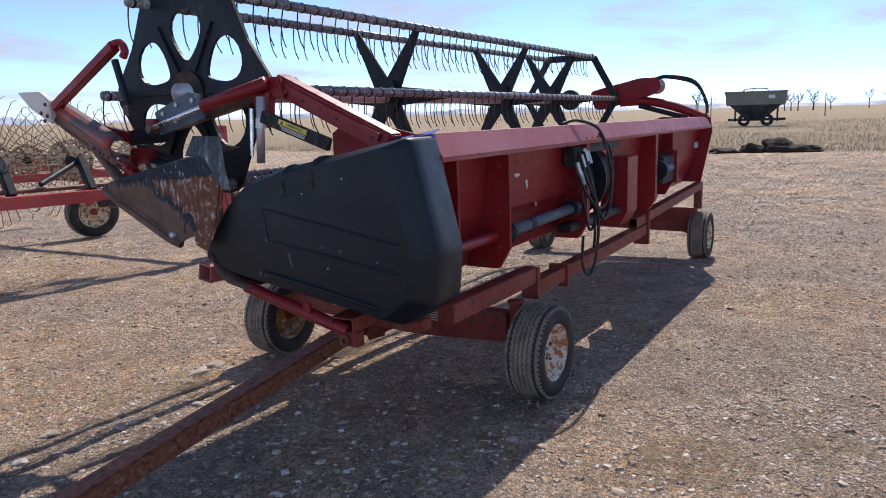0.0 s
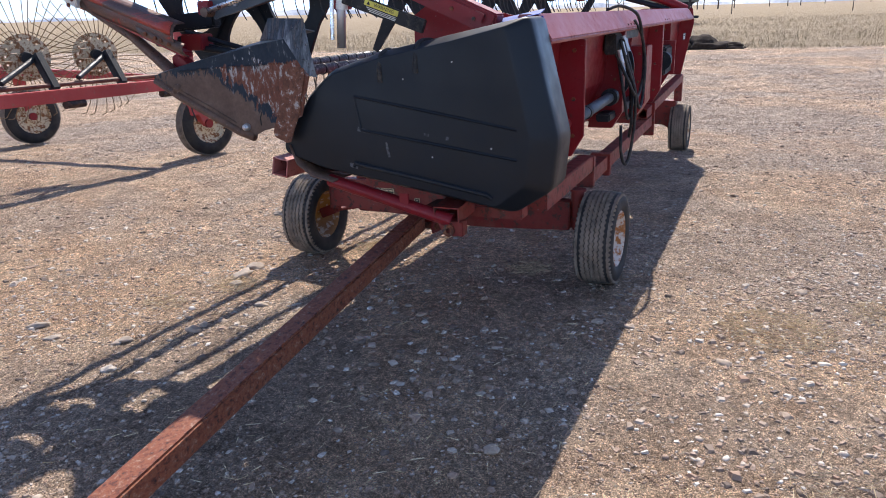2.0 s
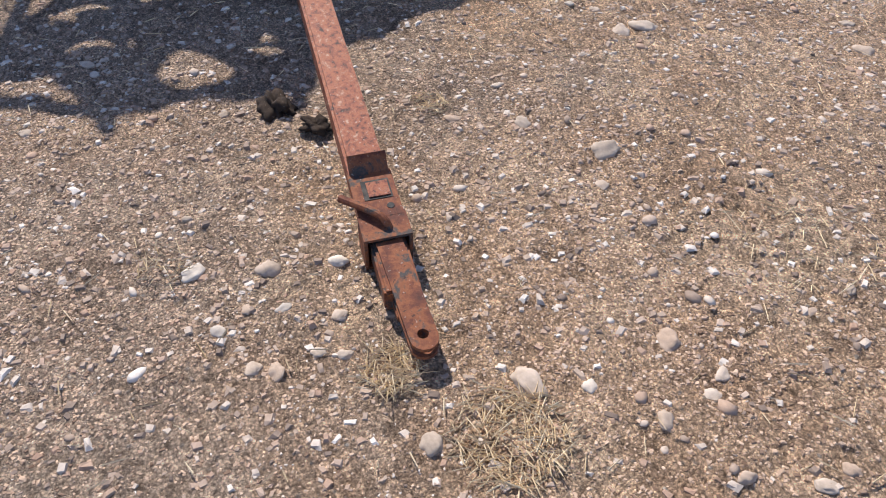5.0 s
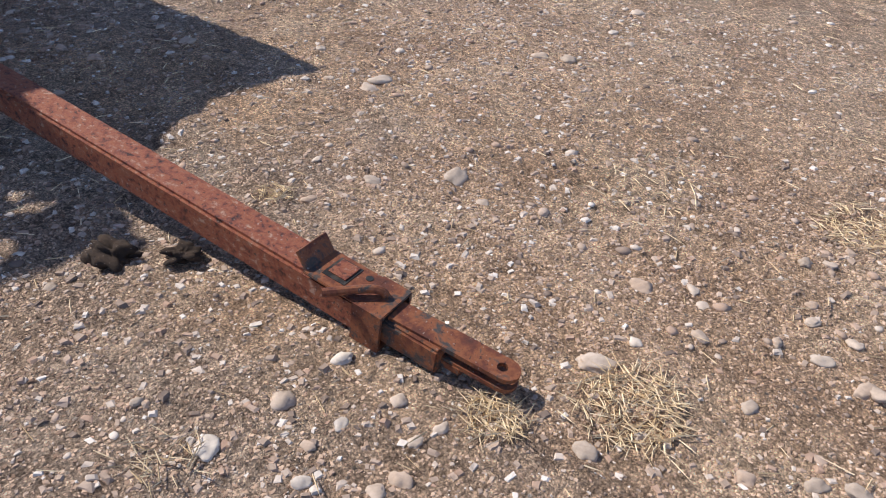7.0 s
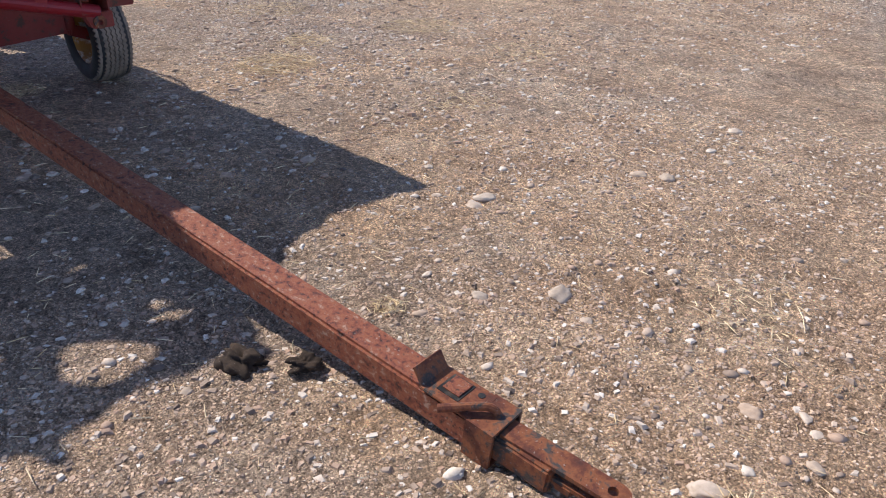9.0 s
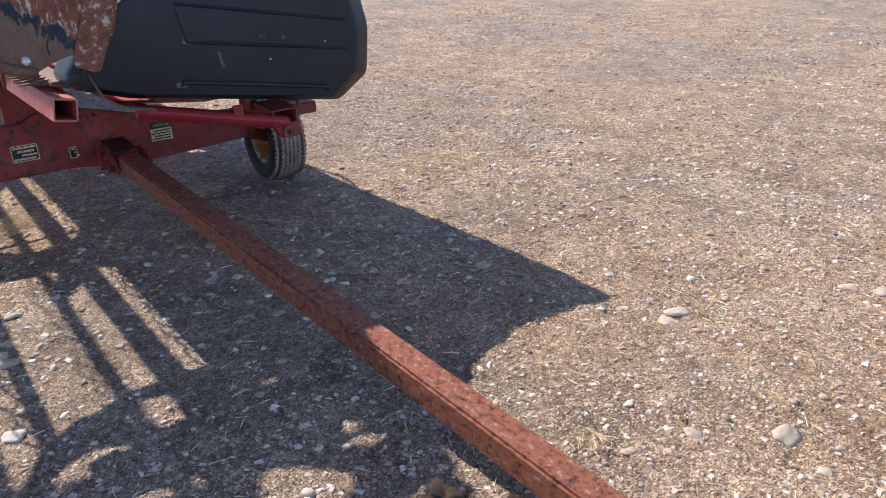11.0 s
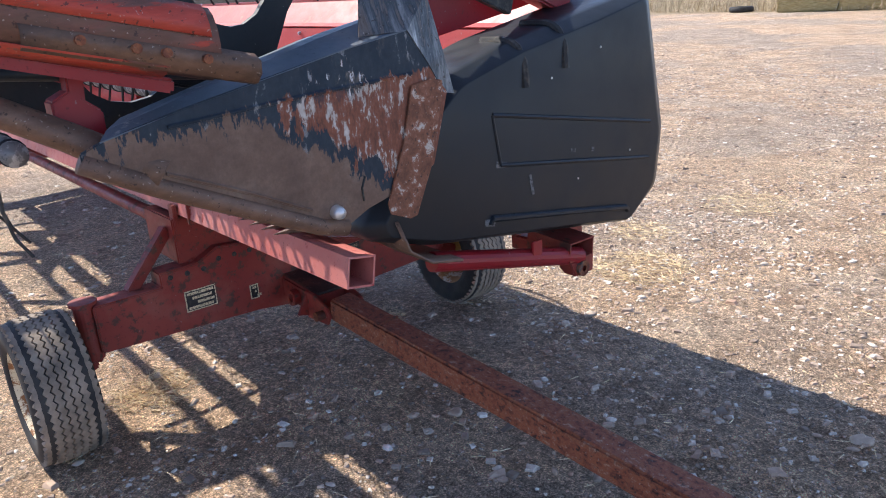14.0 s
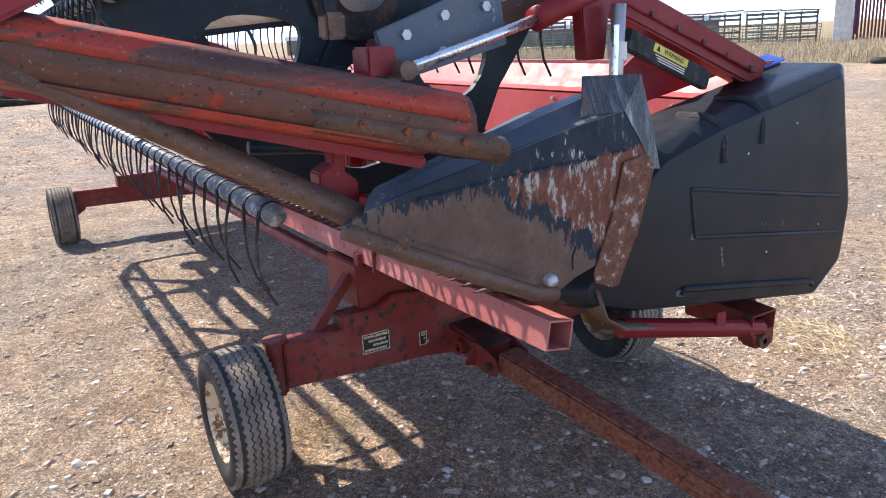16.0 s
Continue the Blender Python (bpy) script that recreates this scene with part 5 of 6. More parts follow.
def reel_plate(x0, x1):
    rim = []
    for a in ANG:
        for d in (-5, 0, 5):
            rim.append(bat_at(a + d, RR - 0.04 if abs(a - 300.6) < 1 else RR + 0.045 if d == 0 else RR + 0.035))
        rim.append(bat_at(a + 30, (RR + 0.02) * 0.885))
    holes = []
    for a in ANG:
        hole = []
        for k in range(22):
            th = 6.28319 * k / 22
            rr, aa = 0.335 + 0.148 * math.cos(th), a + 30 + (20.0 + 2.0 * math.cos(th)) * math.sin(th)
            hole.append(bat_at(aa, rr))
        holes.append(hole)
    return prism(rim, x0, x1, 0.0, holes)


for x in (-0.88,):
    rp = part("reel_end_plate", reel_plate(x, x + 0.022), BLACK, header, "black pierced reel end plate")
    part("reel_hub", tube((x - 0.02, *RC), (x + 0.04, *RC), 0.13, 26), HUBM, rp, "rust-stained hub")
    for a in ANG:
        y, z = bat_at(a, 0.45)
        y0, z0 = bat_at(a, 0.14)
        part("web_rib", beam((x - 0.008, y0, z0), (x - 0.008, y, z), 0.02, 0.016, 0.003), BLACK, rp)
# the far end is an open six-sided frame
far_frame = part("reel_end_frame", tube((5.42, *RC), (5.50, *RC), 0.13, 24), BLACK, header, "black six-sided reel end frame")
for k, a in enumerate(ANG):
    (ya, za), (yb, zb) = bat_at(a), bat_at(a + 60)
    part("frame_bar", beam((5.46, ya, za), (5.46, yb, zb), 0.020, 0.085, 0.003, (0, RC[0] - ya, RC[1] - za)), BLACK, far_frame)
part("reel_shaft", tube((-0.97, *RC), (5.5, *RC), 0.055, 22), GALV, header, "silver reel centre tube", True)
for x in (1.2, 3.35, 4.75):
    hub = part("reel_spider", tube((x - 0.05, *RC), (x + 0.05, *RC), 0.15, 6), BLACK, header, "black six-armed reel spider")
    for a in ANG:
        y, z = bat_at(a, RR - 0.01)
        y0, z0 = bat_at(a, 0.08)
        part("spider_arm", prism([(y0 - (z - z0) * 0.155, z0 + (y - y0) * 0.155), (y0 + (z - z0) * 0.155, z0 - (y - y0) * 0.155), (y + (z - z0) * 0.050, z - (y - y0) * 0.050), (y - (z - z0) * 0.050, z + (y - y0) * 0.050)], x - 0.012, x + 0.012, 0.003), BLACK, hub)

tine_bm = sweep([(0, 0.030, 0.012), (0, 0.036, -0.02), (0, 0.046, -0.075), (0, 0.048, -0.135), (0, 0.037, -0.20), (0, 0.010, -0.252)], 0.0052, 6, 0.75)
clip_bm = lathe([(-0.009, 0.0285), (-0.007, 0.0335), (0.007, 0.0335), (0.009, 0.0285)], 14, "x")
t_me = c_me = None
for a in ANG:
    y, z = bat_at(a, RR + 0.024 if abs(a - 300.6) < 1 else RR)
    bat = part("reel_bat", tube((-1.02, y, z), (5.46, y, z), 0.0295, 18), TUBE, header, "worn black reel bat tube", True)
    for k in range(49):
        m = Matrix.Translation((-0.985 + k * 0.132, y, z)) @ pose(0, 0, 0, 0, 0, random.uniform(-9, 9)) @ pose(0, 0, 0, random.uniform(-6, 6), 0, 0)
        if t_me is None:
            tn = part("tine", tine_bm, TINE, bat)
            t_me = tn.data
            tn.matrix_basis = m
            cp = part("clip", clip_bm, BLACK, bat, "", True)
            c_me = cp.data
            cp.matrix_basis = Matrix.Translation(m.translation)
        else:
            piece("tine", t_me, bat, m)
            piece("clip", c_me, bat, Matrix.Translation(m.translation))


# ---- stones, gravel, straw ----
def lump(name, sx, sy, sz, seed, material, rough=0.18, sub=2, parent=None):
    bm = bmesh.new()
    bmesh.ops.create_icosphere(bm, subdivisions=sub, radius=1)
    for v in bm.verts:
        k = 1 + rough * noise.noise(v.co * 1.3 + Vector((seed * 3.1, 0, 0))) + rough * 0.5 * noise.noise(v.co * 3 + Vector((0, seed, 0)))
        v.co = Vector((v.co.x * sx, v.co.y * sy, v.co.z * sz)) * k
    return part(name, bm, material, parent, smooth=True)


STONES = [(-3.68, -0.80, 0.046), (-4.41, -0.69, 0.034), (-4.58, -0.72, 0.024), (-4.62, -0.59, 0.027), (-4.78, -0.69, 0.023), (-4.50, -0.46, 0.02), (-4.80, -0.43, 0.025), (-4.89, -0.70, 0.026), (-5.0, -0.66, 0.028), (-4.12, 0.20, 0.022), (-4.31, 0.23, 0.030),
          (-4.29, 0.28, 0.024), (-3.97, 0.23, 0.032), (-3.95, 0.42, 0.030), (-3.43, -0.39, 0.032), (-4.46, -0.33, 0.042), (-3.98, 0.05, 0.024), (-4.74, -1.11, 0.030), (-3.33, -1.95, 0.048), (-3.44, -2.00, 0.04), (-3.01, -1.13, 0.045), (-0.48, 1.37, 0.066)]
STONES2 = [(-0.66, 1.34, 0.10), (-0.82, 1.28, 0.05), (-1.54, 0.99, 0.055), (-1.36, 0.93, 0.038), (-0.90, -0.09, 0.042), (-2.11, -0.94, 0.044), (-1.78, 1.88, 0.070), (-1.89, 1.64, 0.048), (-2.00, 2.01, 0.05), (0.91, 2.15, 0.073), (-3.21, 0.95, 0.027), (-4.86, -0.24, 0.026), (-0.67, -1.035, 0.036), (-1.06, 0.89, 0.04), (-1.77, 1.25, 0.05), (-2.07, 1.05, 0.045), (-2.98, -1.24, 0.055), (-1.87, 0.0, 0.03)]
STONES3 = [(-3.38, -2.87, 0.040), (-3.42, -2.50, 0.030), (-3.12, -2.02, 0.028), (-3.15, -0.93, 0.020), (-3.27, -0.58, 0.022), (-3.50, -0.60, 0.028), (-3.84, -0.74, 0.022), (-3.56, -2.41, 0.030), (-4.31, -1.77, 0.022), (-4.36, -1.21, 0.020), (-4.80, -1.14, 0.022), (-4.53, -0.77, 0.022), (-4.83, -0.84, 0.024), (-4.81, -0.91, 0.024), (-4.94, -0.83, 0.024),
           (-5.03, -0.66, 0.030), (-4.98, -0.31, 0.026), (-5.06, -0.35, 0.032), (-4.29, 0.07, 0.022), (-4.17, 0.07, 0.024), (-4.27, 0.13, 0.018), (-4.11, 0.29, 0.018), (-4.16, 0.36, 0.022), (-3.74, 0.44, 0.016), (-3.22, 0.34, 0.020), (-4.56, -0.08, 0.030), (-2.77, -1.01, 0.018), (-2.82, -1.10, 0.022), (-2.56, -1.31, 0.024), (-1.68, -0.74, 0.022), (-1.91, -0.28, 0.020), (-0.99, -1.70, 0.034)]
STONES4 = [(-1.81, 1.26, 0.036), (-0.68, -1.21, 0.034), (0.17, -2.06, 0.036), (0.46, -2.36, 0.034), (0.15, -2.20, 0.028), (-0.45, -2.56, 0.028), (0.22, -1.75, 0.028), (0.34, 0.67, 0.03), (-0.92, 0.07, 0.024), (-0.54, 0.04, 0.026)]
for k, (x, y, r) in enumerate(STONES + STONES2 + STONES3 + STONES4):
    ob = lump("stone", r * random.uniform(0.85, 1.15), r * random.uniform(0.60, 0.90), r * random.uniform(0.30, 0.48), k, ROCK, 0.38, 3)
    ob.matrix_basis = pose(x, y, float(relief(x, y)) - r * 0.02, random.uniform(-14, 14), random.uniform(-14, 14), random.uniform(0, 180))
    tagged(ob, "smooth pale grey field stone half sunk in dirt" if r < 0.05 else "large pale rounded field stone on dirt", "stone", "stones on the yard")


def scatter(name, count, box4, size, label, seed, power=1.0, crumb=False, low=False):
    """Many small pebbles in one mesh: squashed icosahedra of all sizes."""
    rs = np.random.RandomState(seed)
    g = (1 + 5 ** 0.5) / 2
    base = np.array([(-1, g, 0), (1, g, 0), (-1, -g, 0), (1, -g, 0), (0, -1, g), (0, 1, g), (0, -1, -g), (0, 1, -g), (g, 0, -1), (g, 0, 1), (-g, 0, -1), (-g, 0, 1)]) / 1.9
    tri = np.array([(0, 11, 5), (0, 5, 1), (0, 1, 7), (0, 7, 10), (0, 10, 11), (1, 5, 9), (5, 11, 4), (11, 10, 2), (10, 7, 6), (7, 1, 8), (3, 9, 4), (3, 4, 2), (3, 2, 6), (3, 6, 8), (3, 8, 9), (4, 9, 5), (2, 4, 11), (6, 2, 10), (8, 6, 7), (9, 8, 1)])
    if crumb or low:
        base = np.array([(1, 0.8, -0.7), (-0.9, 1, -0.7), (-1, -0.9, -0.7), (0.9, -1, -0.7), (0.62, 0.5, 1), (-0.55, 0.66, 0.9), (-0.6, -0.5, 1), (0.55, -0.6, 0.8)])
        tri = np.array([(0, 1, 5), (0, 5, 4), (1, 2, 6), (1, 6, 5), (2, 3, 7), (2, 7, 6), (3, 0, 4), (3, 4, 7), (4, 5, 6), (4, 6, 7)])
    nv = len(base)
    x = box4[0] + (box4[1] - box4[0]) * rs.rand(count)
    y = box4[2] + (box4[3] - box4[2]) * rs.rand(count)
    r = size[0] * np.exp(rs.rand(count) ** power * math.log(size[1] / size[0]))
    patch = 0.8 * vnoise(x * 0.6, y * 0.6, seed) + 0.6 * vnoise(x * 1.7, y * 1.7, seed + 1) + 0.3 * vnoise(x * 4, y * 4, seed + 2)
    keep = patch > rs.rand(count) * (1.3 if crumb else 1.0) - (0.62 if crumb else 0.72)
    x, y, r = x[keep], y[keep], r[keep]
    n = len(x)
    ang = rs.rand(n) * 6.28319
    s = np.stack([r * (0.8 + 0.5 * rs.rand(n)), r * (0.6 + 0.35 * rs.rand(n)), r * (0.22 + 0.26 * rs.rand(n))], 1)
    p = base[None] * (1 + (0.8 if low or crumb else 0.45) * (rs.rand(n, nv, 3) - 0.5)) * s[:, None, :]
    c, d = np.cos(ang)[:, None], np.sin(ang)[:, None]
    px, py = p[..., 0] * c - p[..., 1] * d, p[..., 0] * d + p[..., 1] * c
    out = np.stack([px + x[:, None], py + y[:, None], p[..., 2] + (r * 0.08 - 0.001)[:, None] + (ground_height(x, y) + relief(x, y))[:, None]], -1).reshape(-1, 3)
    faces = (tri[None] + (np.arange(n) * nv)[:, None, None]).reshape(-1, 3)
    me = bpy.data.meshes.new(name)
    me.from_pydata(out.tolist(), [], faces.tolist())
    me.polygons.foreach_set("use_smooth", [not (crumb or low)] * len(me.polygons))
    me.materials.append(CRUMB if crumb else PEBBLE)
    return tagged(new(name, me), label, "gravel", kind="stuff")


scatter("gravel", 88000, (-5.8, 1.8, -3.2, 2.6), (0.0032, 0.015), "loose grey and tan gravel over the dirt", 3, 2.2, low=True)
scatter("pebbles", 5200, (-5.8, 4.0, -4.5, 4.0), (0.009, 0.028), "scattered rounded pebbles on the dirt", 5, 2.4)
scatter("far_gravel", 78000, (-2, 24, -16, 10), (0.007, 0.030), "coarse pale gravel across the yard", 8, 2.0, low=True)
scatter("dirt_crumbs", 150000, (-5.4, -2.0, -2.4, 1.5), (0.0022, 0.0070), "fine crumbs of dry dirt and grit", 21, 1.6, True)
scatter("side_gravel", 52000, (-3, 8, -12, -1.6), (0.005, 0.022), "coarse pale gravel beside the trailer", 11, 2.0, low=True)


def blades(rs, n, cx, cy, rad, length, lift, width=0.0016, flat=True):
    """Stalks lying or standing round a point: thin three-sided slivers."""
    verts, faces = [], []
    for _ in range(n):
        a, q = rs.uniform(0, 6.283), rad * math.sqrt(rs.random())
        x, y = cx + math.cos(a) * q, cy + math.sin(a) * q
        z = float(ground_height(np.array(x), np.array(y)) + relief(x, y))
        th, L = rs.uniform(0, 6.283), length * rs.uniform(0.4, 1.0)
        dz = lift * rs.uniform(0.0, 1.0) * L
        dx, dy = math.cos(th) * L, math.sin(th) * L
        if not flat:
            dx, dy = dx * 0.35, dy * 0.35
        w, wx, wy = width * rs.uniform(0.7, 1.4), -math.sin(th), math.cos(th)
        z0 = z + (rs.uniform(0.001, 0.018) if flat else -0.01)
        bend = (x + dx * 0.5, y + dy * 0.5, z0 + dz * 0.62)
        i = len(verts)
        verts += [(x - wx * w, y - wy * w, z0), (x + wx * w, y + wy * w, z0), (x, y, z0 + w * 1.5),
                  (bend[0] - wx * w, bend[1] - wy * w, bend[2]), (bend[0] + wx * w, bend[1] + wy * w, bend[2]), (bend[0], bend[1], bend[2] + w * 1.5),
                  (x + dx, y + dy, z0 + dz)]
        faces += [(i, i + 1, i + 4, i + 3), (i + 1, i + 2, i + 5, i + 4), (i + 2, i, i + 3, i + 5), (i + 3, i + 4, i + 6), (i + 4, i + 5, i + 6), (i + 5, i + 3, i + 6)]
    return verts, faces


def fibre_thing(name, data, material, label, category, group="", kind=""):
    me = bpy.data.meshes.new(name)
    me.from_pydata(data[0], [], data[1])
    me.materials.append(material)
    return tagged(new(name, me), label, category, group, kind)


rs = random.Random(17)
TUFTS = [(-4.585, -0.25, 0.13, 170), (-4.36, -0.03, 0.075, 90), (-3.92, 0.50, 0.08, 22), (-4.85, -1.40, 0.16, 130), (-3.33, -0.34, 0.06, 34), (0.20, 0.74, 0.20, 170), (-0.84, 1.25, 0.16, 140), (-0.50, -1.92, 0.30, 260), (-0.10, -2.50, 0.22, 120), (-0.29, -3.50, 0.35, 170), (-1.27, 1.44, 0.14, 80), (0.10, -0.42, 0.16, 90), (-4.2, -1.2, 0.2, 20), (-2.0, -2.2, 0.25, 60), (1.2, -3.0, 0.4, 150), (-1.5, -3.4, 0.3, 70)]
for x, y, r, n in TUFTS:
    fibre_thing("straw_tuft", blades(rs, int(n * 2.3), x, y, r * 0.95, 0.062 if r < 0.2 else 0.10, 0.30, 0.0012), STRAW, "loose tuft of pale dry straw on dirt", "straw", "straw tufts on the yard")
fibre_thing("loose_straw", blades(rs, 5200, -0.6, -0.8, 6.0, 0.085, 0.08, 0.0013), STRAW, "scattered single stalks of straw", "straw", kind="stuff")
for k, (x, y, r) in enumerate(((-3.25, 0.165, 0.062), (-3.385, 0.045, 0.048))):
    ob = lump("soil_clod", r, r * 0.62, r * 0.50, k + 40, CLOD, 1.1, 4)
    ob.matrix_basis = pose(x, y, float(relief(x, y)) + r * 0.22, 12, -14, 40 * k + 20)
    tagged(ob, "dark crumbling clod of soil beside the drawbar", "soil clod", "soil clods")

# ---- wheel rake parked beyond ----
rake = thing("wheel_rake", "red wheel rake with cream discs and thin curved fingers", "hay rake")


def rake_tyre(x, y, turn):
    hub = new("support_wheel")
    hub.parent, hub.matrix_basis = rake, pose(x, y, 0.418, 0, 0, turn) @ Matrix.Diagonal((1.16, 1.16, 1.16, 1))
    prof = [(-0.07, 0.215), (-0.085, 0.23), (-0.09, 0.28), (-0.075, 0.335), (-0.045, 0.358), (0.045, 0.358), (0.075, 0.335), (0.09, 0.28), (0.085, 0.23), (0.07, 0.215)]
    t = part("tyre", lathe(prof, 40), SIDEWALL, hub, "ribbed black implement tyre", True)
    for a in (-0.045, -0.022, 0.0, 0.022, 0.045):
        part("tread_rib", lathe([(a - 0.008, 0.352), (a - 0.007, 0.364), (a + 0.007, 0.364), (a + 0.008, 0.352)], 36), RUBBER, t, smooth=True)
    d = part("rim", lathe([(-0.072, 0.22), (-0.08, 0.225), (-0.06, 0.205), (-0.02, 0.19), (-0.012, 0.11), (-0.03, 0.095), (-0.03, 0.001)], 32), CREAM, hub, "cream painted rim", True)
    part("hub_cap", tube((0, -0.03, 0), (0, -0.075, 0), 0.05, 16), RED, d)
    part("rim_back", lathe([(0.072, 0.22), (0.06, 0.205), (0.0, 0.19), (-0.008, 0.001)], 28), CREAM, hub, smooth=True)
    return hub


BEAM_Y, BEAM_Z = 5.10, 0.97
rake_tyre(3.48, 5.12, -12)
rake_tyre(3.62, 8.62, -14)
part("main_beam", beam((3.18, BEAM_Y, BEAM_Z), (-4.6, BEAM_Y + 0.06, BEAM_Z - 0.02), 0.13, 0.13, 0.008), RED_IN, rake, "red square main beam")
part("end_post", beam((3.24, BEAM_Y, 0.55), (3.24, BEAM_Y + 0.04, 1.75), 0.15, 0.15, 0.008), RED_IN, rake)
part("wheel_leg", beam((3.26, BEAM_Y, 0.70), (3.46, 5.12, 0.42), 0.10, 0.13, 0.008), RED_IN, rake)
part("wheel_leg", beam((3.55, 8.66, 1.0), (3.60, 8.68, 0.42), 0.11, 0.15, 0.008), RED_IN, rake)
part("beam_pipe", tube((2.9, BEAM_Y + 0.12, BEAM_Z + 0.11), (-4.4, BEAM_Y + 0.18, BEAM_Z + 0.08), 0.026, 12), BARE, rake)
for x in (2.95, 1.55):
    part("beam_stop", tube((x, BEAM_Y - 0.02, BEAM_Z - 0.10), (x - 0.24, BEAM_Y - 0.02, BEAM_Z - 0.10), 0.045, 12), HUBM, rake)
part("upper_beam", beam((4.2, 8.9, 1.02), (-4.6, 8.9, 1.02), 0.12, 0.12, 0.008), RED_IN, rake)
part("back_beam", beam((5.0, 11.2, 1.24), (-4.6, 11.2, 1.24), 0.20, 0.20, 0.008), BARE, rake, "brown weathered rear beam")
for x in (3.26, 0.2, -3.2):
    part("cross_arm", beam((x, BEAM_Y, BEAM_Z + 0.02), (x + 0.1, 11.2, 1.22), 0.10, 0.10, 0.006), RED_IN, rake)
finger_bm = sweep([(0.02, 0, 0.20), (0.0, 0.01, 0.40), (0.0, 0.05, 0.58), (0.01, 0.13, 0.70), (0.05, 0.21, 0.73)], 0.0045, 5)
finger_me = None
FINGER = paint("tan_spring_wire", (0.20, 0.13, 0.06), (0.05, 0.04, 0.03), 0.4, 0.5, 20)
for k in range(10):
    back = k >= 6
    x, y = (2.27 - 0.93 * k, 5.60) if not back else (2.9 - 1.1 * (k - 6), 9.1)
    hz, bz = (1.36, BEAM_Z) if not back else (1.30, 1.02)
    w = new("rake_wheel")
    w.parent = rake
    w.matrix_basis = pose(x, y, hz, 4, -4, 62) @ pose(0, 0, 0, 0, 90, 0)
    tagged(w, "cream disc with ring of curved wire fingers")
    holes = [[(0.19 * math.cos(6.28319 * j / 14) + 0.013 * math.cos(i), 0.19 * math.sin(6.28319 * j / 14) + 0.013 * math.sin(i)) for i in (0, 1.05, 2.1, 3.14, 4.19, 5.24)] for j in range(14)]
    dsk = part("disc", prism([(0.25 * math.cos(6.28319 * j / 28), 0.25 * math.sin(6.28319 * j / 28)) for j in range(28)], -0.006, 0.006, 0.0, holes), CREAM, w)
    dsk.matrix_basis = pose(0, 0, 0, 0, 90, 0)
    part("disc_hub", tube((0, 0, -0.12), (0, 0, 0.08), 0.06, 14), BLACK, w)
    for j in range(40):
        m = pose(0, 0, 0, 0, 0, 9 * j + random.uniform(-1.5, 1.5)) @ pose(0, 0, 0, 90 + random.uniform(-4, 4), 0, 0)
        if finger_me is None:
            f = part("finger", finger_bm, FINGER, w)
            finger_me, f.matrix_basis = f.data, m
        else:
            piece("finger", finger_me, w, m)
    if not back:
        part("wheel_arm", tube((x + 0.02, y - 0.14, hz), (x - 0.62, BEAM_Y + 0.12, bz + 0.16), 0.030, 10), BLACK, rake, "black pivoting wheel arm")
        part("arm_mount", beam((x - 0.02, BEAM_Y + 0.10, bz + 0.05), (x + 0.01, y - 0.16, hz + 0.03), 0.09, 0.10, 0.01), BLACK, rake)

# ---- far field: cart, soil heaps, trees, hills ----
CARTM = paint("weathered_grey_green_steel", (0.16, 0.17, 0.14), (0.22, 0.16, 0.11), 0.36, 0.6, 1.2)
DARKM = paint("dark_undercarriage", (0.025, 0.027, 0.032), (0.06, 0.05, 0.045), 0.3, 0.7, 1.5)


def gh(x, y):
    return float(ground_height(np.array(float(x)), np.array(float(y))))


cx, cy = 80.0, 8.6
cart = thing("grain_cart", "weathered grey grain cart standing in dry grass", "grain cart", m=pose(cx, cy, gh(cx, cy), 0, 0, 8))
part("tub", prism([(-2.95, 3.45), (2.95, 3.45), (2.8, 2.15), (-2.8, 2.15)], -1.5, 1.5, 0.03), CARTM, cart)
part("tub_rim", box(-1.6, 1.6, -3.02, 3.02, 3.40, 3.52, 0.02), CARTM, cart)
bm = bmesh.new()
top = [bm.verts.new(p) for p in ((-1.45, -2.5, 2.16), (1.45, -2.5, 2.16), (1.45, 2.5, 2.16), (-1.45, 2.5, 2.16))]
low = [bm.verts.new(p) for p in ((-0.6, -0.7, 0.55), (0.6, -0.7, 0.55), (0.6, 0.7, 0.55), (-0.6, 0.7, 0.55))]
for i in range(4):
    bm.faces.new((top[i], top[(i + 1) % 4], low[(i + 1) % 4], low[i]))
bm.faces.new(top)
bm.faces.new(low)
part("hopper", bm, DARKM, cart)
part("tarp_bow", sweep(spline([(0, 1.2, 3.5), (0, 0.9, 3.8), (0, -0.9, 3.82), (0, -1.2, 3.5)], 5), 0.05, 8), BLACK, cart)
part("frame_rail", box(-0.8, 0.8, -2.9, 2.6, 0.55, 0.80, 0.02), DARKM, cart)
for y in (-2.1, 1.9):
    part("leg", beam((-1.2, y, 2.2), (-0.8, y, 0.5), 0.18, 0.18, 0.01), DARKM, cart)
    for x in (-1.2, 1.0):
        part("tyre", lathe([(-0.2, 0.35), (-0.22, 0.6), (-0.12, 0.72), (0.12, 0.72), (0.22, 0.6), (0.2, 0.35)], 24, "x"), SIDEWALL, cart, smooth=True).matrix_basis = Matrix.Translation((x, y * 0.55, 0.62)) @ Matrix.Diagonal((0.85, 0.85, 0.85, 1))
part("sign", box(-1.56, -1.53, -1.8, -1.2, 2.75, 3.1, 0.005), WHITE, cart)
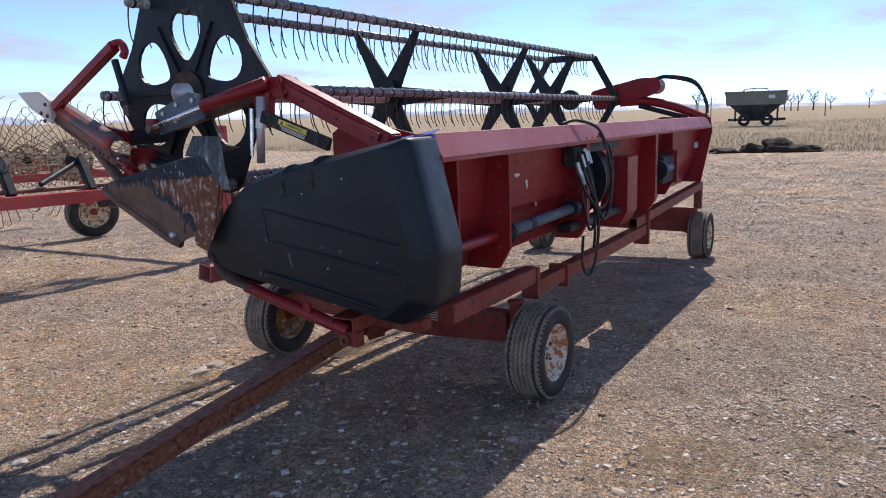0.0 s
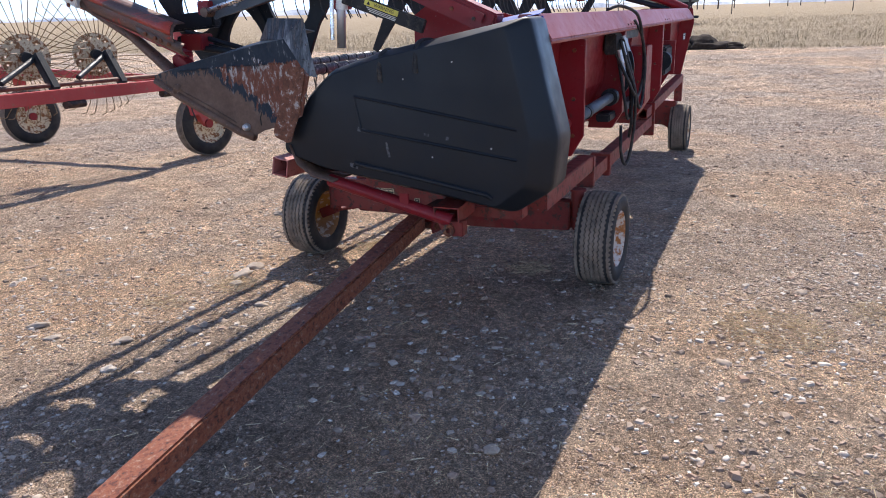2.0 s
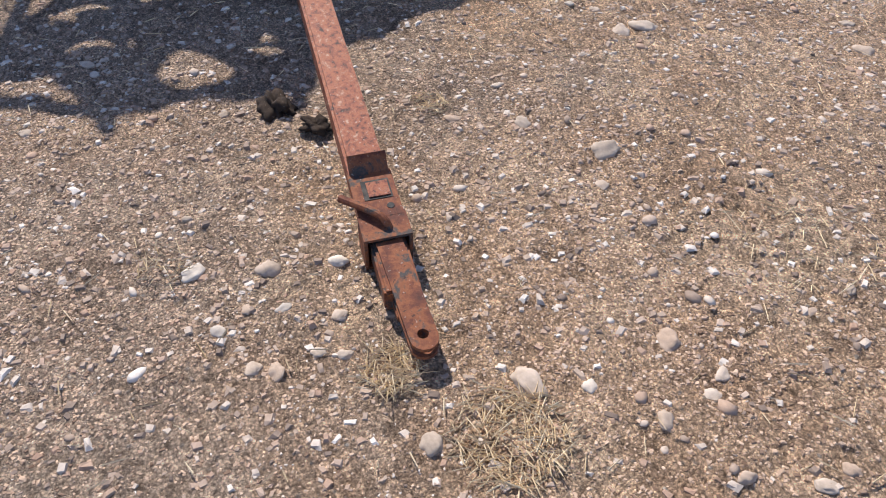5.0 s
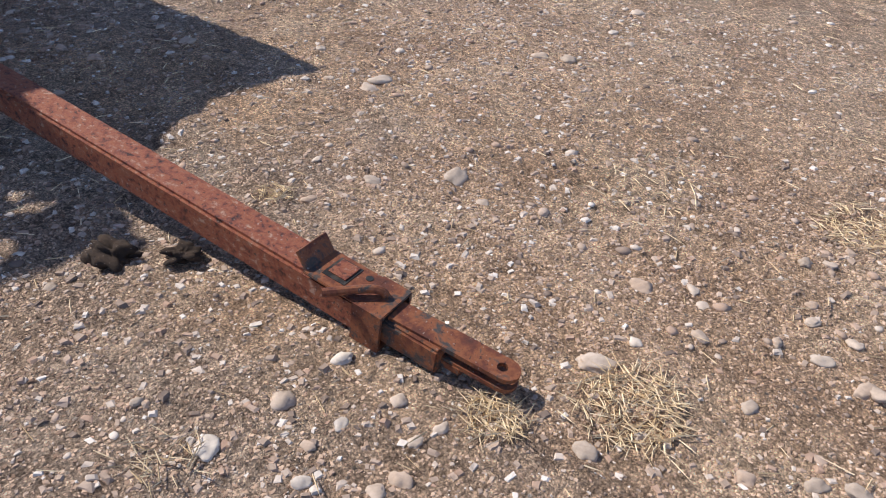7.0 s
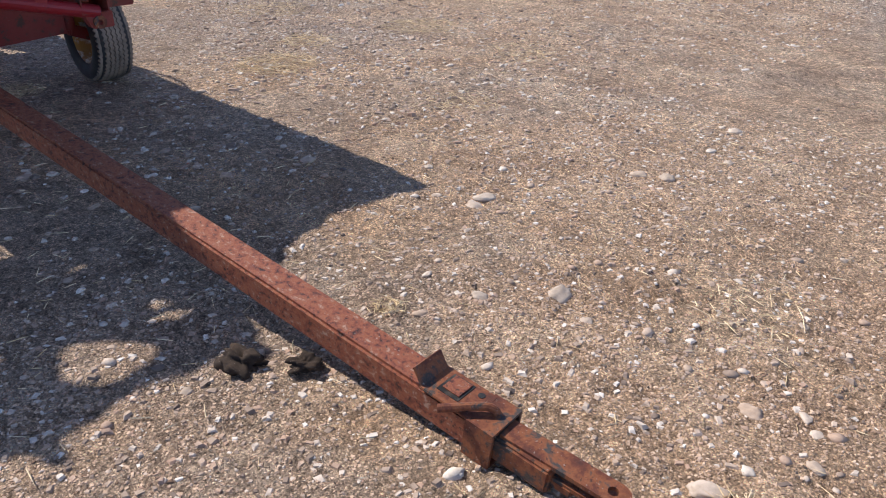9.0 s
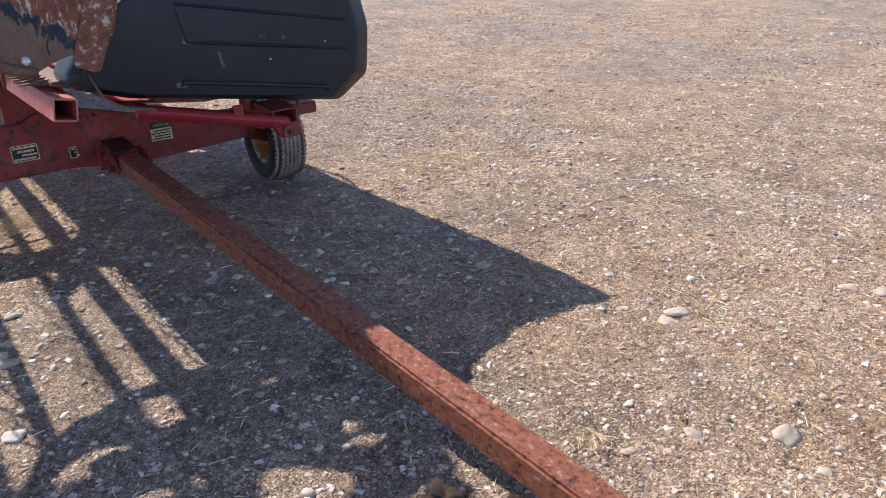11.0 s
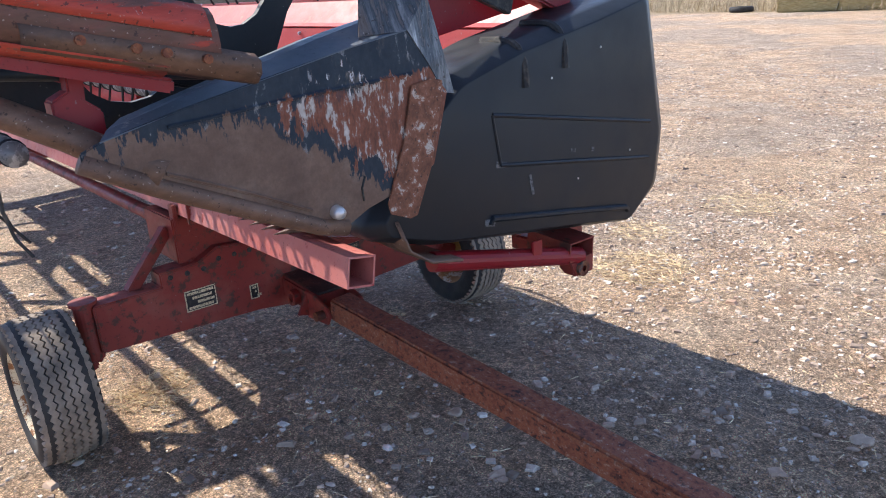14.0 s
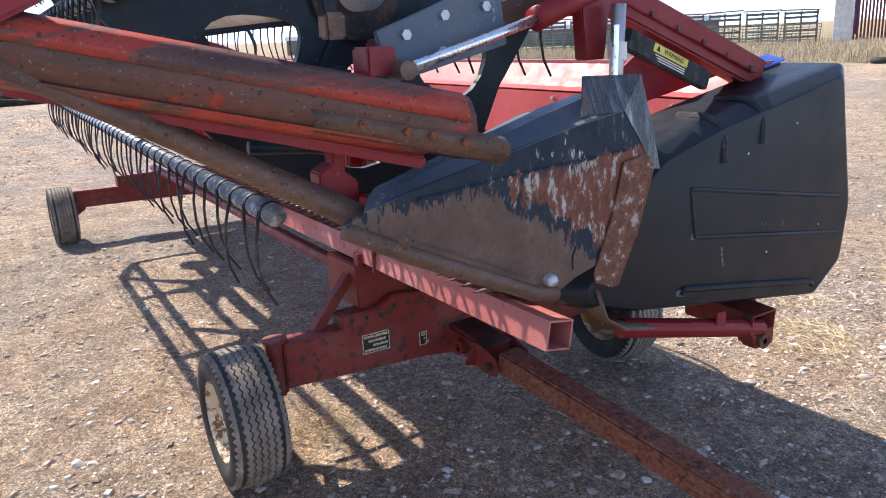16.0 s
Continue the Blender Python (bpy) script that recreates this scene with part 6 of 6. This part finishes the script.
for k, (x, y, r, h) in enumerate(((30.2, 3.2, 0.8, 0.20), (30.6, 2.1, 0.6, 0.32), (31.0, 1.0, 0.9, 0.46), (31.2, 0.0, 0.7, 0.26))):
    ob = lump("soil_mound", r, r * 0.8, h, 60 + k, CLOD, 0.6, 4)
    ob.matrix_basis = pose(x, y, gh(x, y), 0, 0, 30 * k)
    tagged(ob, "low heap of dark turned soil at the grass edge", "soil heap", "soil heaps")
rs = random.Random(5)
field_v, field_f = [], []
for _ in range(11000):
    x, y = 31 + 75 * rs.random() ** 1.7, rs.uniform(-34, 34)
    if noise.noise((x * 0.12, y * 0.12, 2)) < -0.28:
        continue
    v, f = blades(rs, 3, x, y, 0.30, 0.46, 0.9, 0.008, False)
    off = len(field_v)
    field_v += v
    field_f += [tuple(i + off for i in t) for t in f]
fibre_thing("field_grass", (field_v, field_f), GRASS, "tall dry tan grass across the field", "grass", kind="stuff")
side_v, side_f = [], []
for _ in range(8000):
    x, y = rs.uniform(4, 62), -33 - 40 * rs.random() ** 1.6
    v, f = blades(rs, 3, x, y, 0.25, 0.9, 0.95, 0.012, False)
    off = len(side_v)
    side_v += v
    side_f += [tuple(i + off for i in t) for t in f]
fibre_thing("tall_grass", (side_v, side_f), GRASS, "tall dry grass in front of the sheds", "grass", kind="stuff")

BARK = rusty("grey_winter_bark", [(0.3, (0.07, 0.06, 0.052)), (0.7, (0.16, 0.14, 0.12))], 2.0, 0.9, (1, 1, 1), 0, 0.3)


def bare_tree(seed):
    rr = random.Random(seed)
    e = thing("bare_tree", "leafless grey winter tree on the horizon", "tree", "bare trees along the horizon")
    part("trunk", sweep([(0, 0, -0.3), (0.1, 0, 2.2), (0.0, 0.1, 4.5)], 0.28, 7, 0.55), BARK, e)
    bm = bmesh.new()

    def grow(p, d, L, r, depth):
        q = p + d * L
        add_sweep(bm, [p, p + d * L * 0.5 + Vector((rr.uniform(-0.1, 0.1) * L, rr.uniform(-0.1, 0.1) * L, 0)), q], r, 4, 0.55)
        if depth:
            for _ in range(3):
                n = (d + Vector((rr.uniform(-0.7, 0.7), rr.uniform(-0.7, 0.7), rr.uniform(-0.1, 0.5)))).normalized()
                grow(p + d * L * rr.uniform(0.5, 1.0), n, L * rr.uniform(0.55, 0.8), r * 0.55, depth - 1)
    for k in range(5):
        a = 1.2566 * k + rr.uniform(-0.3, 0.3)
        grow(Vector((0, 0, rr.uniform(2.0, 4.4))), Vector((math.cos(a) * 0.6, math.sin(a) * 0.6, 0.8)).normalized(), rr.uniform(2.0, 3.2), 0.12, 3)
    part("crown", bm, BARK, e)
    return e


t1, t2 = bare_tree(1), bare_tree(2)
rs = random.Random(9)
spots = [(330 + rs.uniform(-20, 30), 66 - 4.6 * k + rs.uniform(-2, 2)) for k in range(11)] + [(340, 21), (345, 15), (420, 2), (380, -6), (410, -12), (560, -30), (600, -60)]
for k, (x, y) in enumerate(spots):
    m = pose(x, y, gh(x, y), 0, 0, 57 * k) @ Matrix.Diagonal((1.0, 1.0, rs.uniform(0.75, 1.1), 1))
    if k < 2:
        (t1, t2)[k].matrix_basis = m
    else:
        copy_thing((t1, t2)[k % 2], m)


def hills():
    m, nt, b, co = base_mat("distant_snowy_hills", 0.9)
    # the blue of far air is mixed into both hill and snow colours
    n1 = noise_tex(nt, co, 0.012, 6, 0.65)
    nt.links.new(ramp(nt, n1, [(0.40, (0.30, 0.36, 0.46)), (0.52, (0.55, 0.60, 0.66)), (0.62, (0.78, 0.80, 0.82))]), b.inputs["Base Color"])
    bm = bmesh.new()
    rows = []
    for k in range(181):
        a = radians(-90 + k)
        x, y = 1900 * math.cos(a) + 200, 1500 * math.sin(a)
        g = gh(x, y)
        h = 14 + 22 * (noise.noise((k * 0.07, 0, 0)) + 0.5 * noise.noise((k * 0.23, 3, 0)) + 0.25 * noise.noise((k * 0.7, 5, 0)))
        h = max(h, 5)
        rows.append([bm.verts.new((x, y, g - 20)), bm.verts.new((x + 40 * math.cos(a), y + 40 * math.sin(a), g + h * 0.6)), bm.verts.new((x + 120 * math.cos(a), y + 120 * math.sin(a), g + h))])
    for p, q in zip(rows, rows[1:]):
        for i in range(2):
            bm.faces.new((p[i], p[i + 1], q[i + 1], q[i]))
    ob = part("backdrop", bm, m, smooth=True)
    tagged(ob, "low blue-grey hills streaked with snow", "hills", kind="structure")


hills()
POLE = BARK
for k, (x, y) in enumerate(((150, 6), (150, -14), (150, -34), (150, 26))):
    e = thing("utility_pole", "thin grey utility pole in the far field", "pole", "utility poles", pose(x, y, gh(x, y)))
    part("shaft", tube((0, 0, -0.3), (0, 0, 4.2), 0.09, 8, 0.07), POLE, e)

# ---- behind the yard: bales, tyre, pen panels, sheds ----
BALEM = fibre_mat("stacked_straw", (0.36, 0.26, 0.11), (0.56, 0.44, 0.20))
bale_bm = box(-0.62, 0.62, -1.2, 1.2, 0, 0.9, 0.06)
bmesh.ops.subdivide_edges(bale_bm, edges=bale_bm.edges[:], cuts=7, use_grid_fill=True)
for v in bale_bm.verts:
    v.co += Vector((noise.noise(v.co * 5), noise.noise(v.co * 5 + Vector((9, 0, 0))), noise.noise(v.co * 6 + Vector((0, 9, 0))))) * 0.035
STRAWBALE = rusty("packed_straw", [(0.3, (0.25, 0.18, 0.075)), (0.5, (0.42, 0.32, 0.14)), (0.7, (0.55, 0.44, 0.22))], 6, 0.9, (1, 1, 4), 0, 0.8)
first = None
for col in range(4):
    for lev in range(2):
        x, y = 12.9 - 2.45 * col * 0.92, -33.0 - 0.9 * col
        m = pose(x, y, gh(x, y) + 0.9 * lev, 0, 0, 112 + random.uniform(-2, 2))
        if first is None:
            first = part("straw_bale", bale_bm, STRAWBALE)
            tagged(first, "large square bale of yellow straw in stack", "bale", "stacked straw bales")
            first.matrix_basis = m
        else:
            copy_thing(first, m)
ty = part("old_tyre", lathe([(-0.11, 0.36), (-0.13, 0.46), (-0.08, 0.55), (0.08, 0.55), (0.13, 0.46), (0.11, 0.36), (-0.11, 0.36)], 30), SIDEWALL, smooth=True)
ty.matrix_basis = pose(16.0, -33.0, gh(16, -33) + 0.12, 90, 0, 0)
tagged(ty, "old black tyre lying flat at the grass edge", "tyre")
PIPE = paint("green_grey_pipe", (0.14, 0.19, 0.16), (0.20, 0.13, 0.09), 0.36, 0.6, 3)
PLANK = rusty("grey_weathered_planks", [(0.3, (0.10, 0.085, 0.07)), (0.5, (0.20, 0.17, 0.14)), (0.7, (0.30, 0.27, 0.23))], 2.5, 0.9, (1, 1, 6), 0, 0.4)


def pen_panel(x, y, turn, n=6, w=3.2, h=1.7):
    e = thing("pen_panel", "weathered tubular livestock pen panel", "fence panel", "pen panels", pose(x, y, gh(x, y), 0, 0, turn))
    for k in range(n):
        z = 0.3 + k * (h - 0.3) / (n - 1)
        part("rail", tube((-w / 2, 0, z), (w / 2, 0, z), 0.03, 6), PIPE, e)
    for k in range(4):
        xx = -w / 2 + k * w / 3
        part("upright", tube((xx, 0, 0), (xx, 0, h + 0.1), 0.035, 6), PIPE, e)
    return e


pp = pen_panel(40, -60, 30)
for k in range(1, 11):
    x, y = 40 + k * 2.3, -62 + k * 1.9 + (k % 3) * 0.8
    copy_thing(pp, pose(x, y, gh(x, y), 0, (k % 3 - 1) * 4, 36 + 9 * (k % 4)))
rs = random.Random(31)
for k in range(16):
    x, y = 41 + k * 1.7, -63.5 + k * 1.45 + rs.uniform(-1.2, 1.2)
    copy_thing(pp, pose(x, y, gh(x, y), rs.uniform(-14, 14), rs.uniform(-6, 6), 36 + rs.uniform(-35, 35)))
for k in range(10):
    x, y = 42 + k * 2.6, -66 + k * 2.2
    e = thing("plank_rack", "weathered grey plank livestock rack", "rack", "plank racks", pose(x, y, gh(x, y), 0, 0, 40))
    for z in (0.4, 1.0, 1.6, 2.2, 2.6):
        part("plank", box(-1.5, 1.5, -0.03 + 0.02 * (k % 2), 0.03, z, z + 0.22), PLANK, e)
    for xx in (-1.4, 0, 1.4):
        part("post", box(xx - 0.08, xx + 0.08, 0.03, 0.2, 0, 2.9), PLANK, e)
    part("roof_board", beam((-1.7, -0.6, 2.95 + 0.1 * (k % 3)), (1.7, -0.6, 3.05), 1.6, 0.08), PLANK, e)
SHEDRED = rusty("rusty_red_corrugated", [(0.3, (0.14, 0.035, 0.025)), (0.6, (0.22, 0.055, 0.04)), (0.8, (0.26, 0.10, 0.07))], 0.8, 0.6, (1, 1, 0.3), 0.2, 0.2)
shed = thing("red_shed", "rusty red corrugated shipping container with white door", "container", m=pose(37.5, -66.5, gh(37.5, -66.5), 0, 0, 35))
bm = bmesh.new()
for k in range(44):
    for z0, z1 in ((0.15, 5.2),):
        x = -0.3 - k * 0.28
        add_box(bm, x - 0.16, x, -0.06 if k % 2 else 0.0, 0.10, z0, z1)
part("side_wall", bm, SHEDRED, shed)
part("end_door", box(-0.28, 1.3, -0.25, 0.02, 0.0, 5.2, 0.02), WHITE, shed, "white ribbed open door")
for k in range(8):
    part("door_rib", box(-0.26, 1.28, -0.30, -0.25, 0.4 + k * 0.6, 0.47 + k * 0.6), WHITE, shed)
part("door_edge", box(-0.6, -0.30, -0.10, -0.062, 0.6, 5.0), BLUE, shed)
part("roof", box(-12.6, 1.3, 0.0, 3.0, 5.2, 5.35), SHEDRED, shed)
ROOFW = paint("white_sheet_roof", (0.72, 0.74, 0.76), (0.55, 0.55, 0.55), 0.3, 0.5, 0.4)
for k, (x, y, L, turn) in enumerate(((75, -75, 26, 38), (98, -52, 30, 42))):
    e = thing("white_shed", "long low shed with white curved roof", "shed", "white sheds", pose(x, y, gh(x, y), 0, 0, turn))
    part("roof", prism([(6 * math.cos(math.pi * j / 14), 2.2 + 2.4 * math.sin(math.pi * j / 14)) for j in range(15)], -L / 2, L / 2), ROOFW, e, "white curved roof")
    part("wall", box(-L / 2 + 0.2, L / 2 - 0.2, -5.8, 5.8, 0, 2.3), PLANK, e)
